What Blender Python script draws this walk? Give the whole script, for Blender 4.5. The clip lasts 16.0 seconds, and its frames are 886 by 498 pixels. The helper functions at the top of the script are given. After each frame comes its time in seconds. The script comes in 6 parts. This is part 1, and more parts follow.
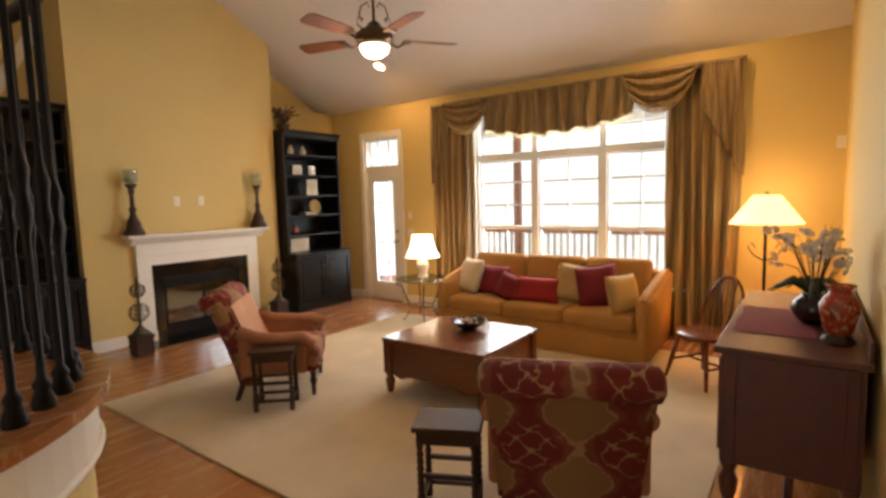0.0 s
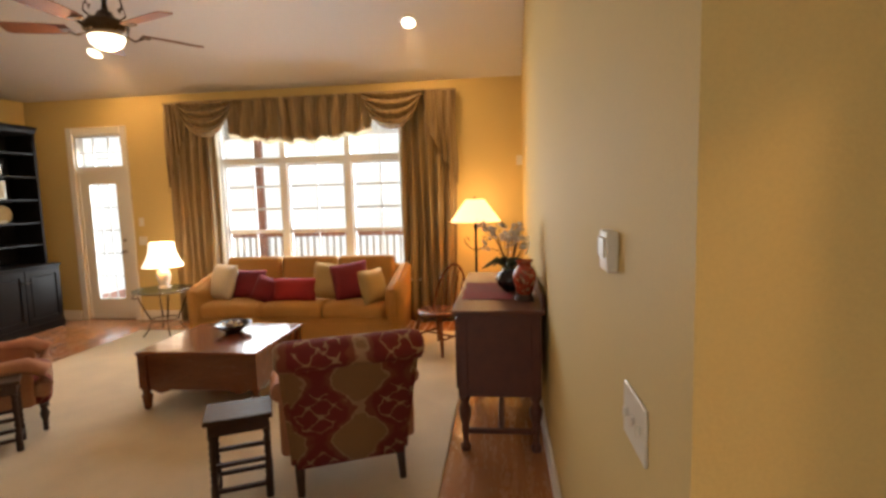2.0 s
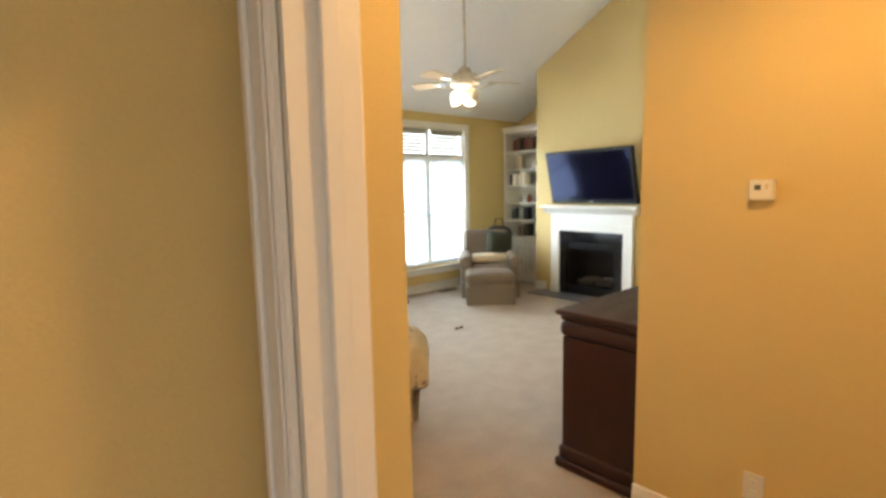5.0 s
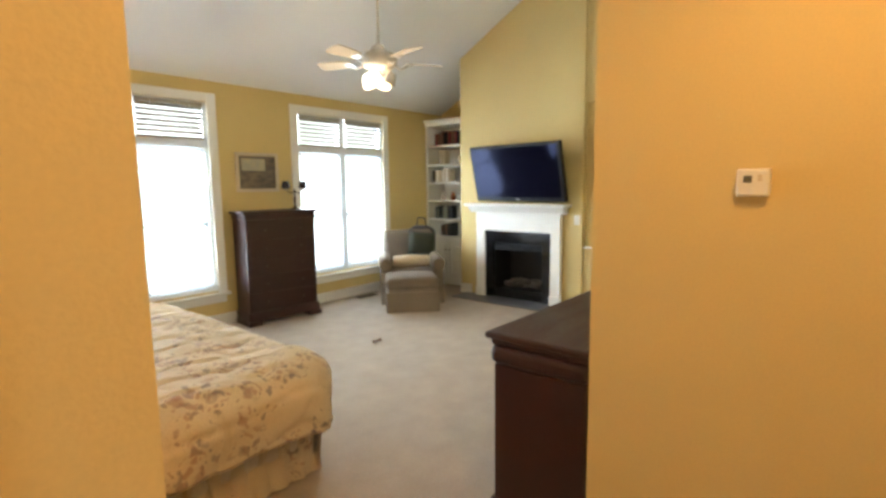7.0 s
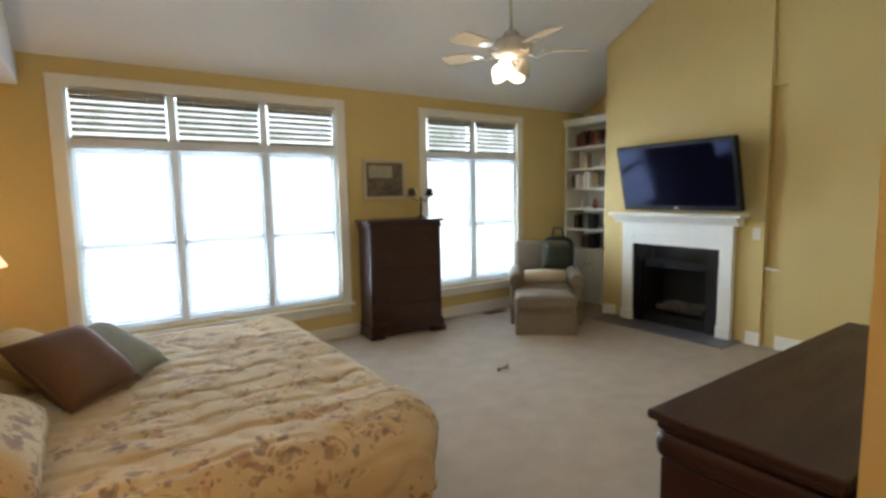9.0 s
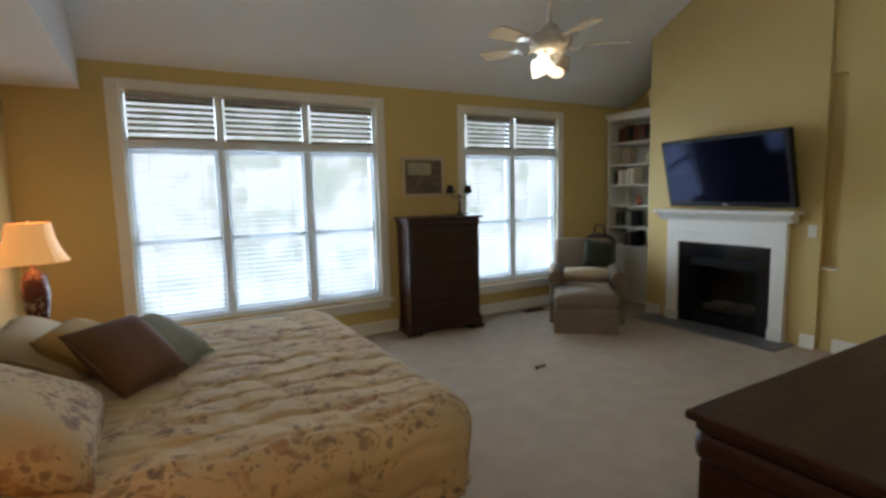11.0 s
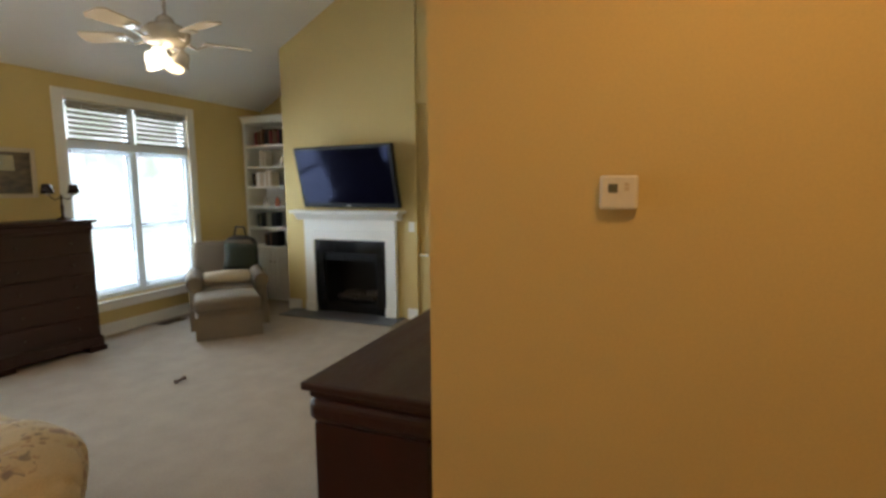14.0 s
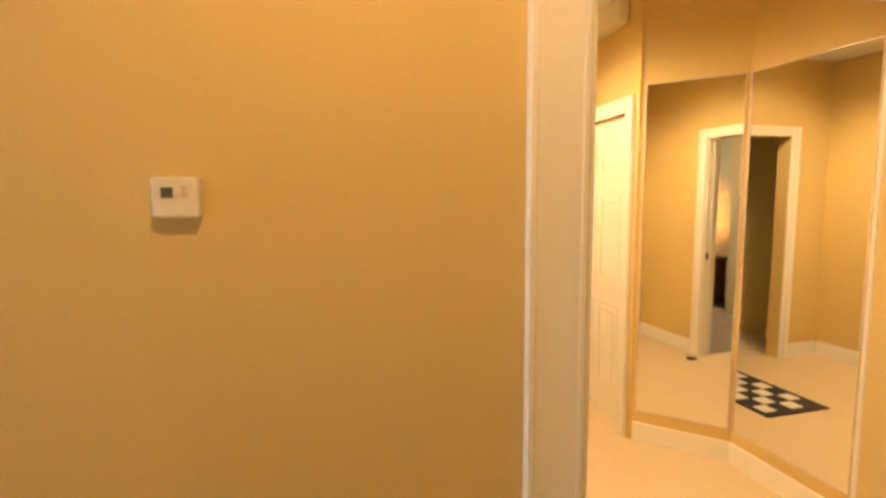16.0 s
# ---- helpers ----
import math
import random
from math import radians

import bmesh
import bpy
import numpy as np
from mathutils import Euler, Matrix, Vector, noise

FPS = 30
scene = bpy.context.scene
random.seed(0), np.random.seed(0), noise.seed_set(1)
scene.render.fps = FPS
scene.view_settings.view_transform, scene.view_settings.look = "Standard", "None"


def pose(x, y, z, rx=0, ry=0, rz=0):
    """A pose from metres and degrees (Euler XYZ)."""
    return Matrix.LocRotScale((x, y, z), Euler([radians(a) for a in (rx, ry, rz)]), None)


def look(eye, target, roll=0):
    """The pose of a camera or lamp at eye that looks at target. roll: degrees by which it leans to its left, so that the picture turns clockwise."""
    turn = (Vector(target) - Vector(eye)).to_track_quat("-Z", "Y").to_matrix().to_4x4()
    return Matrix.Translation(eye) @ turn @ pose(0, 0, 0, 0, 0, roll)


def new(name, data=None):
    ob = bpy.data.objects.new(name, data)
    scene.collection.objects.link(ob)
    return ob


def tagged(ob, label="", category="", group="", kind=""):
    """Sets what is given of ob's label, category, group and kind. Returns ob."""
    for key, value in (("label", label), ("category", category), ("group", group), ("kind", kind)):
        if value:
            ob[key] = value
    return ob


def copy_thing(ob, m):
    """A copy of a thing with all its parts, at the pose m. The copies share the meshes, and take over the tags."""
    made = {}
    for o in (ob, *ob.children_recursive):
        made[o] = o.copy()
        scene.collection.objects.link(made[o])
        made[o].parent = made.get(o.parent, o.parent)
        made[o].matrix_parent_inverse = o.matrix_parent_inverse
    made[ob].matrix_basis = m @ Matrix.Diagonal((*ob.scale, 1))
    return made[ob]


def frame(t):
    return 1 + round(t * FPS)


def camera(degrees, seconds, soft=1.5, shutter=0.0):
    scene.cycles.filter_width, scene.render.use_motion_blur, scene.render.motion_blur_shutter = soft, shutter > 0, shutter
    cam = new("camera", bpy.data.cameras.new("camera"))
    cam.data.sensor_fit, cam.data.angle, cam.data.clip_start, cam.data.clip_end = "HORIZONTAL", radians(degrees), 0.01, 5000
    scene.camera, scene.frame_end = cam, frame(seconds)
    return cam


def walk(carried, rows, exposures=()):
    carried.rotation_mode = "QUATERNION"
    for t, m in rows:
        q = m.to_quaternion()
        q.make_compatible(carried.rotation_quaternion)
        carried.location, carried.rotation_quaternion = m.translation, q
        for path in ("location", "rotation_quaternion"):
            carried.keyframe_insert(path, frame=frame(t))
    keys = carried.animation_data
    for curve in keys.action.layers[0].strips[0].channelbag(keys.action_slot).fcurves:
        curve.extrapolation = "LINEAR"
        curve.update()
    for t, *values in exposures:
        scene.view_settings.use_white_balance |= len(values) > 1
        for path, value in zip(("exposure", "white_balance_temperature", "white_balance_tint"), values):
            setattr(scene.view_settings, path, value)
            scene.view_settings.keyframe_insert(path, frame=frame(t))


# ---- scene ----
cam = camera(82.2, 16.0, soft=3.0)
PATH = [
    (0, (0.428, -0.134, 1.594), (-0.74, 1.478, 1.401), -1.5),
    (0.5, (0.387, -0.214, 1.6), (-0.631, 1.495, 1.386), -0.9),
    (1, (0.354, -0.329, 1.585), (-0.437, 1.496, 1.373), -1.3),
    (1.5, (0.397, -0.47, 1.569), (-0.137, 1.447, 1.367), -1.6),
    (2, (0.407, -0.617, 1.592), (0.176, 1.36, 1.39), -1.6),
    (2.5, (0.386, -0.705, 1.587), (0.484, 1.282, 1.389), -1.3),
    (3, (0.38, -0.797, 1.579), (0.82, 1.143, 1.371), -0.9),
    (3.5, (0.423, -0.811, 1.578), (1.127, 1.048, 1.354), -0.9),
    (4, (0.511, -0.816, 1.58), (1.437, 0.942, 1.35), -1.2),
    (4.5, (0.643, -0.783, 1.602), (1.796, 0.833, 1.362), -1.3),
    (5, (0.759, -0.751, 1.59), (2.079, 0.732, 1.353), -1.1),
    (7.5, (1.396, -0.236, 1.56), (2.92, 1.035, 1.31), -0.7),
    (8, (1.556, -0.094, 1.555), (2.988, 1.281, 1.315), -0.4),
    (8.5, (1.626, -0.02, 1.566), (2.916, 1.492, 1.341), -0.8),
    (9, (1.703, 0.028, 1.575), (2.837, 1.661, 1.358), -1.1),
    (9.5, (1.741, 0.037, 1.579), (2.722, 1.767, 1.372), -1.5),
    (12, (1.679, -0.026, 1.556), (2.747, 1.646, 1.304), -1.0),
    (12.5, (1.642, -0.044, 1.559), (2.946, 1.454, 1.319), -0.6),
    (13, (1.612, -0.068, 1.564), (3.147, 1.194, 1.338), -0.5),
    (13.5, (1.62, -0.119, 1.571), (3.335, 0.883, 1.338), -0.7),
    (14, (1.665, -0.188, 1.576), (3.511, 0.544, 1.336), -0.5),
    (14.5, (1.724, -0.264, 1.576), (3.658, 0.193, 1.348), 0.3),
    (15, (1.79, -0.348, 1.571), (3.768, -0.147, 1.35), 0.1),
    (15.5, (1.833, -0.421, 1.57), (3.819, -0.485, 1.349), -0.1),
    (16, (1.863, -0.46, 1.564), (3.823, -0.797, 1.351), -0.4),
]
walk(cam, [(t, look(eye, target, roll)) for t, eye, target, roll in PATH],
     exposures=[(0.0, 0.05, 6700, 10), (3.0, 0.05, 6500, 10), (4.0, 0.3, 6400, 10), (4.5, 0.5, 6350, 10), (5.0, 0.42, 6350, 10), (7.5, 0.3, 6250, 10), (8.5, -0.12, 6050, 10), (9.5, -0.65, 6050, 10),
                (11.8, -1.5, 5900, 10), (12.5, -1.75, 5850, 10), (13.1, -1.6, 6000, 10), (14.0, -0.7, 6250, 10), (15.0, 0.0, 6500, 10), (16.0, 0.15, 6600, 10)])

# ---- world and light ----
world = bpy.data.worlds.new("sky")
scene.world = world
world.use_nodes = True
wn = world.node_tree
sky = wn.nodes.new("ShaderNodeTexSky")
sky.sky_type = 'NISHITA'
sky.sun_disc = False
sky.sun_elevation, sky.sun_rotation = radians(48), radians(200)
wn.links.new(sky.outputs[0], wn.nodes["Background"].inputs[0])
wn.nodes["Background"].inputs[1].default_value = 0.15


def lamp(name, kind, m, power, colour, size=0.1, size_y=None, spread=None):
    d = bpy.data.lights.new(name, kind)
    d.energy, d.color = power, colour
    if kind == 'AREA':
        d.size = size
        if size_y:
            d.shape, d.size_y = 'RECTANGLE', size_y
        if spread:
            d.spread = radians(spread)
    elif kind == 'SUN':
        d.angle = radians(size)
    elif kind == 'SPOT':
        d.spot_size, d.spot_blend, d.shadow_soft_size = radians(165), 0.6, size
    else:
        d.shadow_soft_size = size
    o = new(name, d)
    o.matrix_world = m
    return o


DAY, COOL, WARM, AMBER, BATHC = (0.90, 0.95, 1.0), (0.76, 0.89, 1.0), (1.0, 0.57, 0.23), (1.0, 0.55, 0.2), (1.0, 0.66, 0.34)
lamp("sun", 'SUN', look((0, 0, 20), (2, 11, 0)), 3.0, (1.0, 0.95, 0.88), 0.6)
# daylight in the window openings
lamp("window_light", 'AREA', look((-2.0, 6.02, 1.7), (-2.0, 0, 1.2)), 190, DAY, 2.5, 2.0)
lamp("window_light", 'AREA', look((-5.08, 6.02, 1.4), (-5.08, 0, 1.1)), 30, DAY, 0.6, 2.0)
lamp("window_light", 'AREA', look((2.77, 5.50, 1.45), (2.77, 0, 2.1)), 265, COOL, 2.3, 2.0)
lamp("window_light", 'AREA', look((5.84, 5.50, 1.45), (5.84, 0, 2.1)), 205, COOL, 1.5, 2.0)
# Foyer opening is assumed, out of view; its lamp brightens the return wall.
lamp("window_light", 'AREA', look((-0.6, -3.17, 1.5), (-0.4, 3, 1.4)), 13, (1.0, 0.97, 0.9), 1.5, 2.0)
# lit lamps
lamp("bulb", 'POINT', pose(0.10, 5.40, 1.45), 12, WARM, 0.06)
lamp("bulb", 'POINT', pose(-3.72, 5.12, 0.98), 14, WARM, 0.05)
lamp("bulb", 'POINT', pose(-2.62, 3.16, 2.78), 24, WARM, 0.1)
lamp("downlight", 'SPOT', pose(-4.43, 5.20, 3.38), 38, WARM, 0.06)
lamp("downlight", 'SPOT', pose(-0.57, 5.08, 3.44), 38, WARM, 0.06)
lamp("bulb", 'POINT', pose(1.02, 4.45, 1.25), 6, WARM, 0.05)
lamp("bulb", 'POINT', pose(1.02, 1.10, 1.25), 6, WARM, 0.05)
lamp("bulb", 'POINT', pose(4.385, 2.95, 2.44), 14, (1.0, 0.75, 0.45), 0.08)
# Hall can is assumed, out of view, to warm the thermostat wall.
lamp("downlight", 'SPOT', pose(2.0, -0.55, 2.66), 54, AMBER, 0.08)
lamp("downlight", 'SPOT', pose(4.0, -1.15, 2.66), 105, BATHC, 0.08)
lamp("downlight", 'SPOT', pose(4.9, -1.2, 2.66), 110, BATHC, 0.08)
# Foyer can is added, never in view, to lift the nearby walls.
lamp("downlight", 'SPOT', pose(-0.6, -1.6, 2.6), 5, WARM, 0.08)

# ---- materials ----
MATS = {}


def mat(name, colour, rough=0.6, metal=0.0, grain=30.0, amount=0.12, bump=0.05, stretch=(1, 1, 1), second=None, blotch=2.0, coat=0.0):
    """Base colour with fine grain, slow blotches and relief."""
    if name in MATS:
        return MATS[name]
    m = bpy.data.materials.new(name)
    m.use_nodes = True
    nt = m.node_tree
    N, L = nt.nodes, nt.links
    b = N["Principled BSDF"]
    b.inputs["Roughness"].default_value, b.inputs["Metallic"].default_value = rough, metal
    b.inputs["Coat Weight"].default_value = coat
    tc, mp = N.new("ShaderNodeTexCoord"), N.new("ShaderNodeMapping")
    mp.inputs["Scale"].default_value = stretch
    L.new(tc.outputs["Object"], mp.inputs[0])
    n1, n2 = N.new("ShaderNodeTexNoise"), N.new("ShaderNodeTexNoise")
    n1.inputs["Scale"].default_value, n1.inputs["Detail"].default_value = grain, 6
    n2.inputs["Scale"].default_value, n2.inputs["Detail"].default_value = blotch, 3
    L.new(mp.outputs[0], n1.inputs[0]), L.new(mp.outputs[0], n2.inputs[0])
    add = N.new("ShaderNodeMath")
    add.operation = 'ADD'
    L.new(n1.outputs[0], add.inputs[0]), L.new(n2.outputs[0], add.inputs[1])
    ramp = N.new("ShaderNodeValToRGB")
    c2 = second or [c * (1 - 2 * amount) for c in colour]
    ramp.color_ramp.elements[0].position, ramp.color_ramp.elements[1].position = 0.3, 0.7
    ramp.color_ramp.elements[0].color, ramp.color_ramp.elements[1].color = (*c2, 1), (*[min(1, c * (1 + amount * 0.5)) for c in colour], 1)
    half = N.new("ShaderNodeMath")
    half.operation = 'MULTIPLY'
    half.inputs[1].default_value = 0.5
    L.new(add.outputs[0], half.inputs[0])
    L.new(half.outputs[0], ramp.inputs[0])
    L.new(ramp.outputs[0], b.inputs["Base Color"])
    rr = N.new("ShaderNodeMapRange")
    rr.inputs["From Min"].default_value, rr.inputs["From Max"].default_value = 0.7, 1.3
    rr.inputs["To Min"].default_value, rr.inputs["To Max"].default_value = max(0.02, rough - 0.08), min(1, rough + 0.08)
    L.new(add.outputs[0], rr.inputs[0]), L.new(rr.outputs[0], b.inputs["Roughness"])
    if bump:
        bp = N.new("ShaderNodeBump")
        bp.inputs["Strength"].default_value, bp.inputs["Distance"].default_value = min(1, bump * 4), 0.004
        L.new(n1.outputs[0], bp.inputs["Height"]), L.new(bp.outputs[0], b.inputs["Normal"])
    MATS[name] = m
    return m


def emit(name, colour, strength):
    m = bpy.data.materials.new(name)
    m.use_nodes = True
    b = m.node_tree.nodes["Principled BSDF"]
    b.inputs["Base Color"].default_value = (*colour, 1)
    b.inputs["Emission Color"].default_value, b.inputs["Emission Strength"].default_value = (*colour, 1), strength
    return m


def glassy(name, colour, alpha, rough=0.03):
    """A thin pane: mostly clear, with a mirror-like gloss."""
    m = bpy.data.materials.new(name)
    m.use_nodes = True
    N, L = m.node_tree.nodes, m.node_tree.links
    t, g, x = N.new("ShaderNodeBsdfTransparent"), N.new("ShaderNodeBsdfGlossy"), N.new("ShaderNodeMixShader")
    t.inputs[0].default_value = (*colour, 1)
    g.inputs["Roughness"].default_value = rough
    x.inputs[0].default_value = alpha
    L.new(t.outputs[0], x.inputs[1]), L.new(g.outputs[0], x.inputs[2])
    L.new(x.outputs[0], N["Material Output"].inputs[0])
    return m


def figured(name, ground, figure, accent, scale, rough=0.9, kind="ikat", dense=0.0):
    """Woven or printed cloth with a pattern of its own."""
    m = mat(name, ground, rough, 0, 180, 0.15, 0.12)
    N, L = m.node_tree.nodes, m.node_tree.links
    b = N["Principled BSDF"]
    base = b.inputs["Base Color"].links[0].from_socket
    tc = N.new("ShaderNodeTexCoord")
    warp = N.new("ShaderNodeTexNoise")
    warp.inputs["Scale"].default_value = 14 if kind == "ikat" else 9
    mixv = N.new("ShaderNodeMixRGB")
    mixv.inputs[0].default_value = 0.08 if kind == "ikat" else 0.13
    L.new(tc.outputs["Object"], mixv.inputs[1]), L.new(tc.outputs["Object"], warp.inputs[0]), L.new(warp.outputs["Color"], mixv.inputs[2])

    def layer(src, colour, tex_out, lo, hi):
        r = N.new("ShaderNodeMapRange")
        r.inputs["From Min"].default_value, r.inputs["From Max"].default_value = lo, hi
        L.new(tex_out, r.inputs[0])
        x = N.new("ShaderNodeMixRGB")
        x.inputs[2].default_value = (*colour, 1)
        L.new(r.outputs[0], x.inputs[0]), L.new(src, x.inputs[1])
        return x.outputs[0]

    if kind == "ikat":
        sep = N.new("ShaderNodeSeparateXYZ")
        L.new(mixv.outputs[0], sep.inputs[0])

        def wave(sock, k, ph):
            a = N.new("ShaderNodeMath"); a.operation = 'MULTIPLY_ADD'
            a.inputs[1].default_value, a.inputs[2].default_value = k, ph
            L.new(sock, a.inputs[0])
            s = N.new("ShaderNodeMath"); s.operation = 'COSINE'
            L.new(a.outputs[0], s.inputs[0])
            return s.outputs[0]
        v = N.new("ShaderNodeMath"); v.operation = 'ADD'
        L.new(sep.outputs["Z"], v.inputs[0]), L.new(sep.outputs["Y"], v.inputs[1])
        cx, cz = wave(sep.outputs["X"], scale, math.pi), wave(v.outputs[0], scale * 0.8, 1.12)
        su = N.new("ShaderNodeMath"); su.operation = 'MULTIPLY_ADD'
        su.inputs[1].default_value = 1.3
        L.new(cx, su.inputs[0]), L.new(cz, su.inputs[2])
        # dull red ground in the columns, full red in the blooms
        o = layer(base, [c * 0.75 + d * 0.25 for c, d in zip(figure, ground)], su.outputs[0], -0.40, -0.25)
        o = layer(o, figure, su.outputs[0], 0.1, 0.3)
        ab = N.new("ShaderNodeMath"); ab.operation = 'ABSOLUTE'
        sh = N.new("ShaderNodeMath"); sh.operation = 'ADD'
        sh.inputs[1].default_value = 0.33
        L.new(su.outputs[0], sh.inputs[0]), L.new(sh.outputs[0], ab.inputs[0])
        o = layer(o, accent, ab.outputs[0], 0.15, 0.05)
        # scrolls inside the blooms
        c2, c3 = wave(sep.outputs["X"], scale * 3, 0.6), wave(v.outputs[0], scale * 2.7, 0.5)
        pr = N.new("ShaderNodeMath"); pr.operation = 'ADD'
        L.new(c2, pr.inputs[0]), L.new(c3, pr.inputs[1])
        pa = N.new("ShaderNodeMath"); pa.operation = 'ABSOLUTE'
        L.new(pr.outputs[0], pa.inputs[0])
        inside = N.new("ShaderNodeMapRange")
        inside.inputs["From Min"].default_value, inside.inputs["From Max"].default_value = 0.6, 0.8
        L.new(su.outputs[0], inside.inputs[0])
        ln = N.new("ShaderNodeMapRange")
        ln.inputs["From Min"].default_value, ln.inputs["From Max"].default_value = 0.26, 0.10
        L.new(pa.outputs[0], ln.inputs[0])
        both = N.new("ShaderNodeMath"); both.operation = 'MULTIPLY'
        L.new(inside.outputs[0], both.inputs[0]), L.new(ln.outputs[0], both.inputs[1])
        o = layer(o, accent, both.outputs[0], 0.0, 1.0)
    else:
        o = base
        for k, (size, spread, reach, lo) in enumerate(((scale * 1.2, 4.6, 0.36, 0.51), (scale * 2.3, 4.6, 0.40, 0.475), (scale * 3.6, 4.6, 0.34, 0.455))):
            vo, cl, cr = N.new("ShaderNodeTexVoronoi"), N.new("ShaderNodeTexNoise"), N.new("ShaderNodeValToRGB")
            vo.inputs["Scale"].default_value, cl.inputs["Scale"].default_value = size, spread
            cl.inputs["Detail"].default_value = 1.5
            L.new(mixv.outputs[0], vo.inputs["Vector"]), L.new(mixv.outputs[0], cl.inputs[0])
            near, patch = N.new("ShaderNodeMapRange"), N.new("ShaderNodeMapRange")
            near.inputs["From Min"].default_value, near.inputs["From Max"].default_value = reach, reach - 0.10
            patch.inputs["From Min"].default_value, patch.inputs["From Max"].default_value = lo - dense, lo - dense + 0.05
            L.new(vo.outputs["Distance"], near.inputs[0]), L.new(cl.outputs[0], patch.inputs[0])
            both = N.new("ShaderNodeMath"); both.operation = 'MULTIPLY'
            L.new(near.outputs[0], both.inputs[0]), L.new(patch.outputs[0], both.inputs[1])
            cr.color_ramp.interpolation = 'CONSTANT'
            cr.color_ramp.elements[0].color, cr.color_ramp.elements[1].color = (*figure, 1), (*accent, 1)
            cr.color_ramp.elements[1].position = 0.45
            e = cr.color_ramp.elements.new(0.75)
            e.color = (*[(p + q) * 0.45 for p, q in zip(figure, accent)], 1)
            sp = N.new("ShaderNodeSeparateColor")
            L.new(vo.outputs["Color"], sp.inputs[0]), L.new(sp.outputs[0], cr.inputs[0])
            soft = N.new("ShaderNodeMath"); soft.operation = 'MULTIPLY'
            soft.inputs[1].default_value = (0.6, 0.7, 0.62)[k]
            L.new(both.outputs[0], soft.inputs[0])
            x = N.new("ShaderNodeMixRGB")
            L.new(soft.outputs[0], x.inputs[0]), L.new(o, x.inputs[1]), L.new(cr.outputs[0], x.inputs[2])
            o = x.outputs[0]
    L.new(o, b.inputs["Base Color"])
    return m


WALL = mat("wall_paint", (0.64, 0.49, 0.20), 0.75, 0, 140, 0.05, 0.04, blotch=1.2)
SAGEW = mat("sage_wall_paint", (0.46, 0.52, 0.38), 0.75, 0, 140, 0.05, 0.04, blotch=1.2)
# Same white ceiling, lighter and cooler in the bedroom to make up missing light.
CEILB = mat("brightened_ceiling_paint", (0.82, 0.83, 0.84), 0.85, 0, 120, 0.04, 0.04, blotch=0.8)
CEIL = mat("ceiling_paint", (0.72, 0.70, 0.69), 0.85, 0, 120, 0.04, 0.04, blotch=0.8)
TRIM = mat("white_trim_paint", (0.80, 0.78, 0.72), 0.42, 0, 60, 0.02, 0)
SASH = mat("white_sash_paint", (0.75, 0.77, 0.78), 0.4, 0, 60, 0.05, 0.02)
OAK = mat("oak_floor", (0.40, 0.17, 0.065), 0.25, 0, 22, 0.08, 0, stretch=(7, 0.6, 1), coat=0.4, blotch=3)
RUGM = mat("pale_rug_wool", (0.72, 0.60, 0.42), 0.97, 0, 260, 0.12, 0.25, blotch=2.5)
CARPET = mat("beige_carpet", (0.42, 0.345, 0.265), 0.98, 0, 75, 0.11, 0.5, blotch=5)
BLACKW = mat("black_painted_wood", (0.009, 0.008, 0.009), 0.42, 0, 30, 0.3, 0.03)
CHERRY = mat("cherry_wood", (0.18, 0.048, 0.017), 0.2, 0, 26, 0.18, 0, stretch=(1, 6, 6), coat=0.3)
SIDEW = mat("old_walnut", (0.115, 0.030, 0.013), 0.45, 0, 30, 0.22, 0, stretch=(6, 1, 6))
MAHOG = mat("dark_mahogany", (0.034, 0.007, 0.005), 0.42, 0, 26, 0.25, 0.0, stretch=(1, 6, 6), coat=0.0)
BLACKW.node_tree.nodes["Principled BSDF"].inputs["Specular IOR Level"].default_value = 0.25
DARKW = mat("dark_turned_oak", (0.05, 0.020, 0.011), 0.55, 0, 30, 0.3, 0.04)
IRON = mat("black_iron", (0.009, 0.008, 0.009), 0.55, 0.0, 40, 0.3, 0.06)
IRON.node_tree.nodes["Principled BSDF"].inputs["Specular IOR Level"].default_value = 0.2
BRONZE = mat("bronze_scrollwork", (0.10, 0.06, 0.03), 0.4, 0.8, 40, 0.25, 0.05)
STEEL = mat("brushed_steel", (0.55, 0.5, 0.42), 0.3, 0.9, 60, 0.1, 0)
BLADE = mat("walnut_fan_blade", (0.22, 0.085, 0.045), 0.4, 0, 24, 0.25, 0.03)
SOFAM = mat("gold_sofa_chenille", (0.52, 0.265, 0.07), 0.9, 0, 150, 0.2, 0.2)
CREAM = mat("cream_cushion_cloth", (0.66, 0.56, 0.40), 0.92, 0, 140, 0.15, 0.18)
TANC = mat("tan_cushion_cloth", (0.50, 0.34, 0.14), 0.92, 0, 140, 0.15, 0.18)
REDC = mat("red_cushion_cloth", (0.36, 0.018, 0.02), 0.85, 0, 140, 0.25, 0.15)
CRIMS = mat("crimson_cushion_cloth", (0.22, 0.015, 0.025), 0.85, 0, 140, 0.25, 0.15)
DRAPE = mat("olive_striped_silk", (0.31, 0.225, 0.11), 0.45, 0, 9, 0.35, 0.05, stretch=(5, 5, 0.25), second=(0.12, 0.075, 0.034), blotch=3)
IKAT = figured("red_and_gold_ikat", (0.29, 0.155, 0.066), (0.17, 0.018, 0.016), (0.36, 0.22, 0.12), 15.5)
PEACH = mat("peach_upholstery", (0.52, 0.30, 0.17), 0.9, 0, 150, 0.2, 0.2, second=(0.40, 0.17, 0.10), blotch=4)
ROSET = mat("rose_tan_upholstery", (0.42, 0.22, 0.11), 0.9, 0, 150, 0.25, 0.2, second=(0.30, 0.10, 0.06), blotch=5)
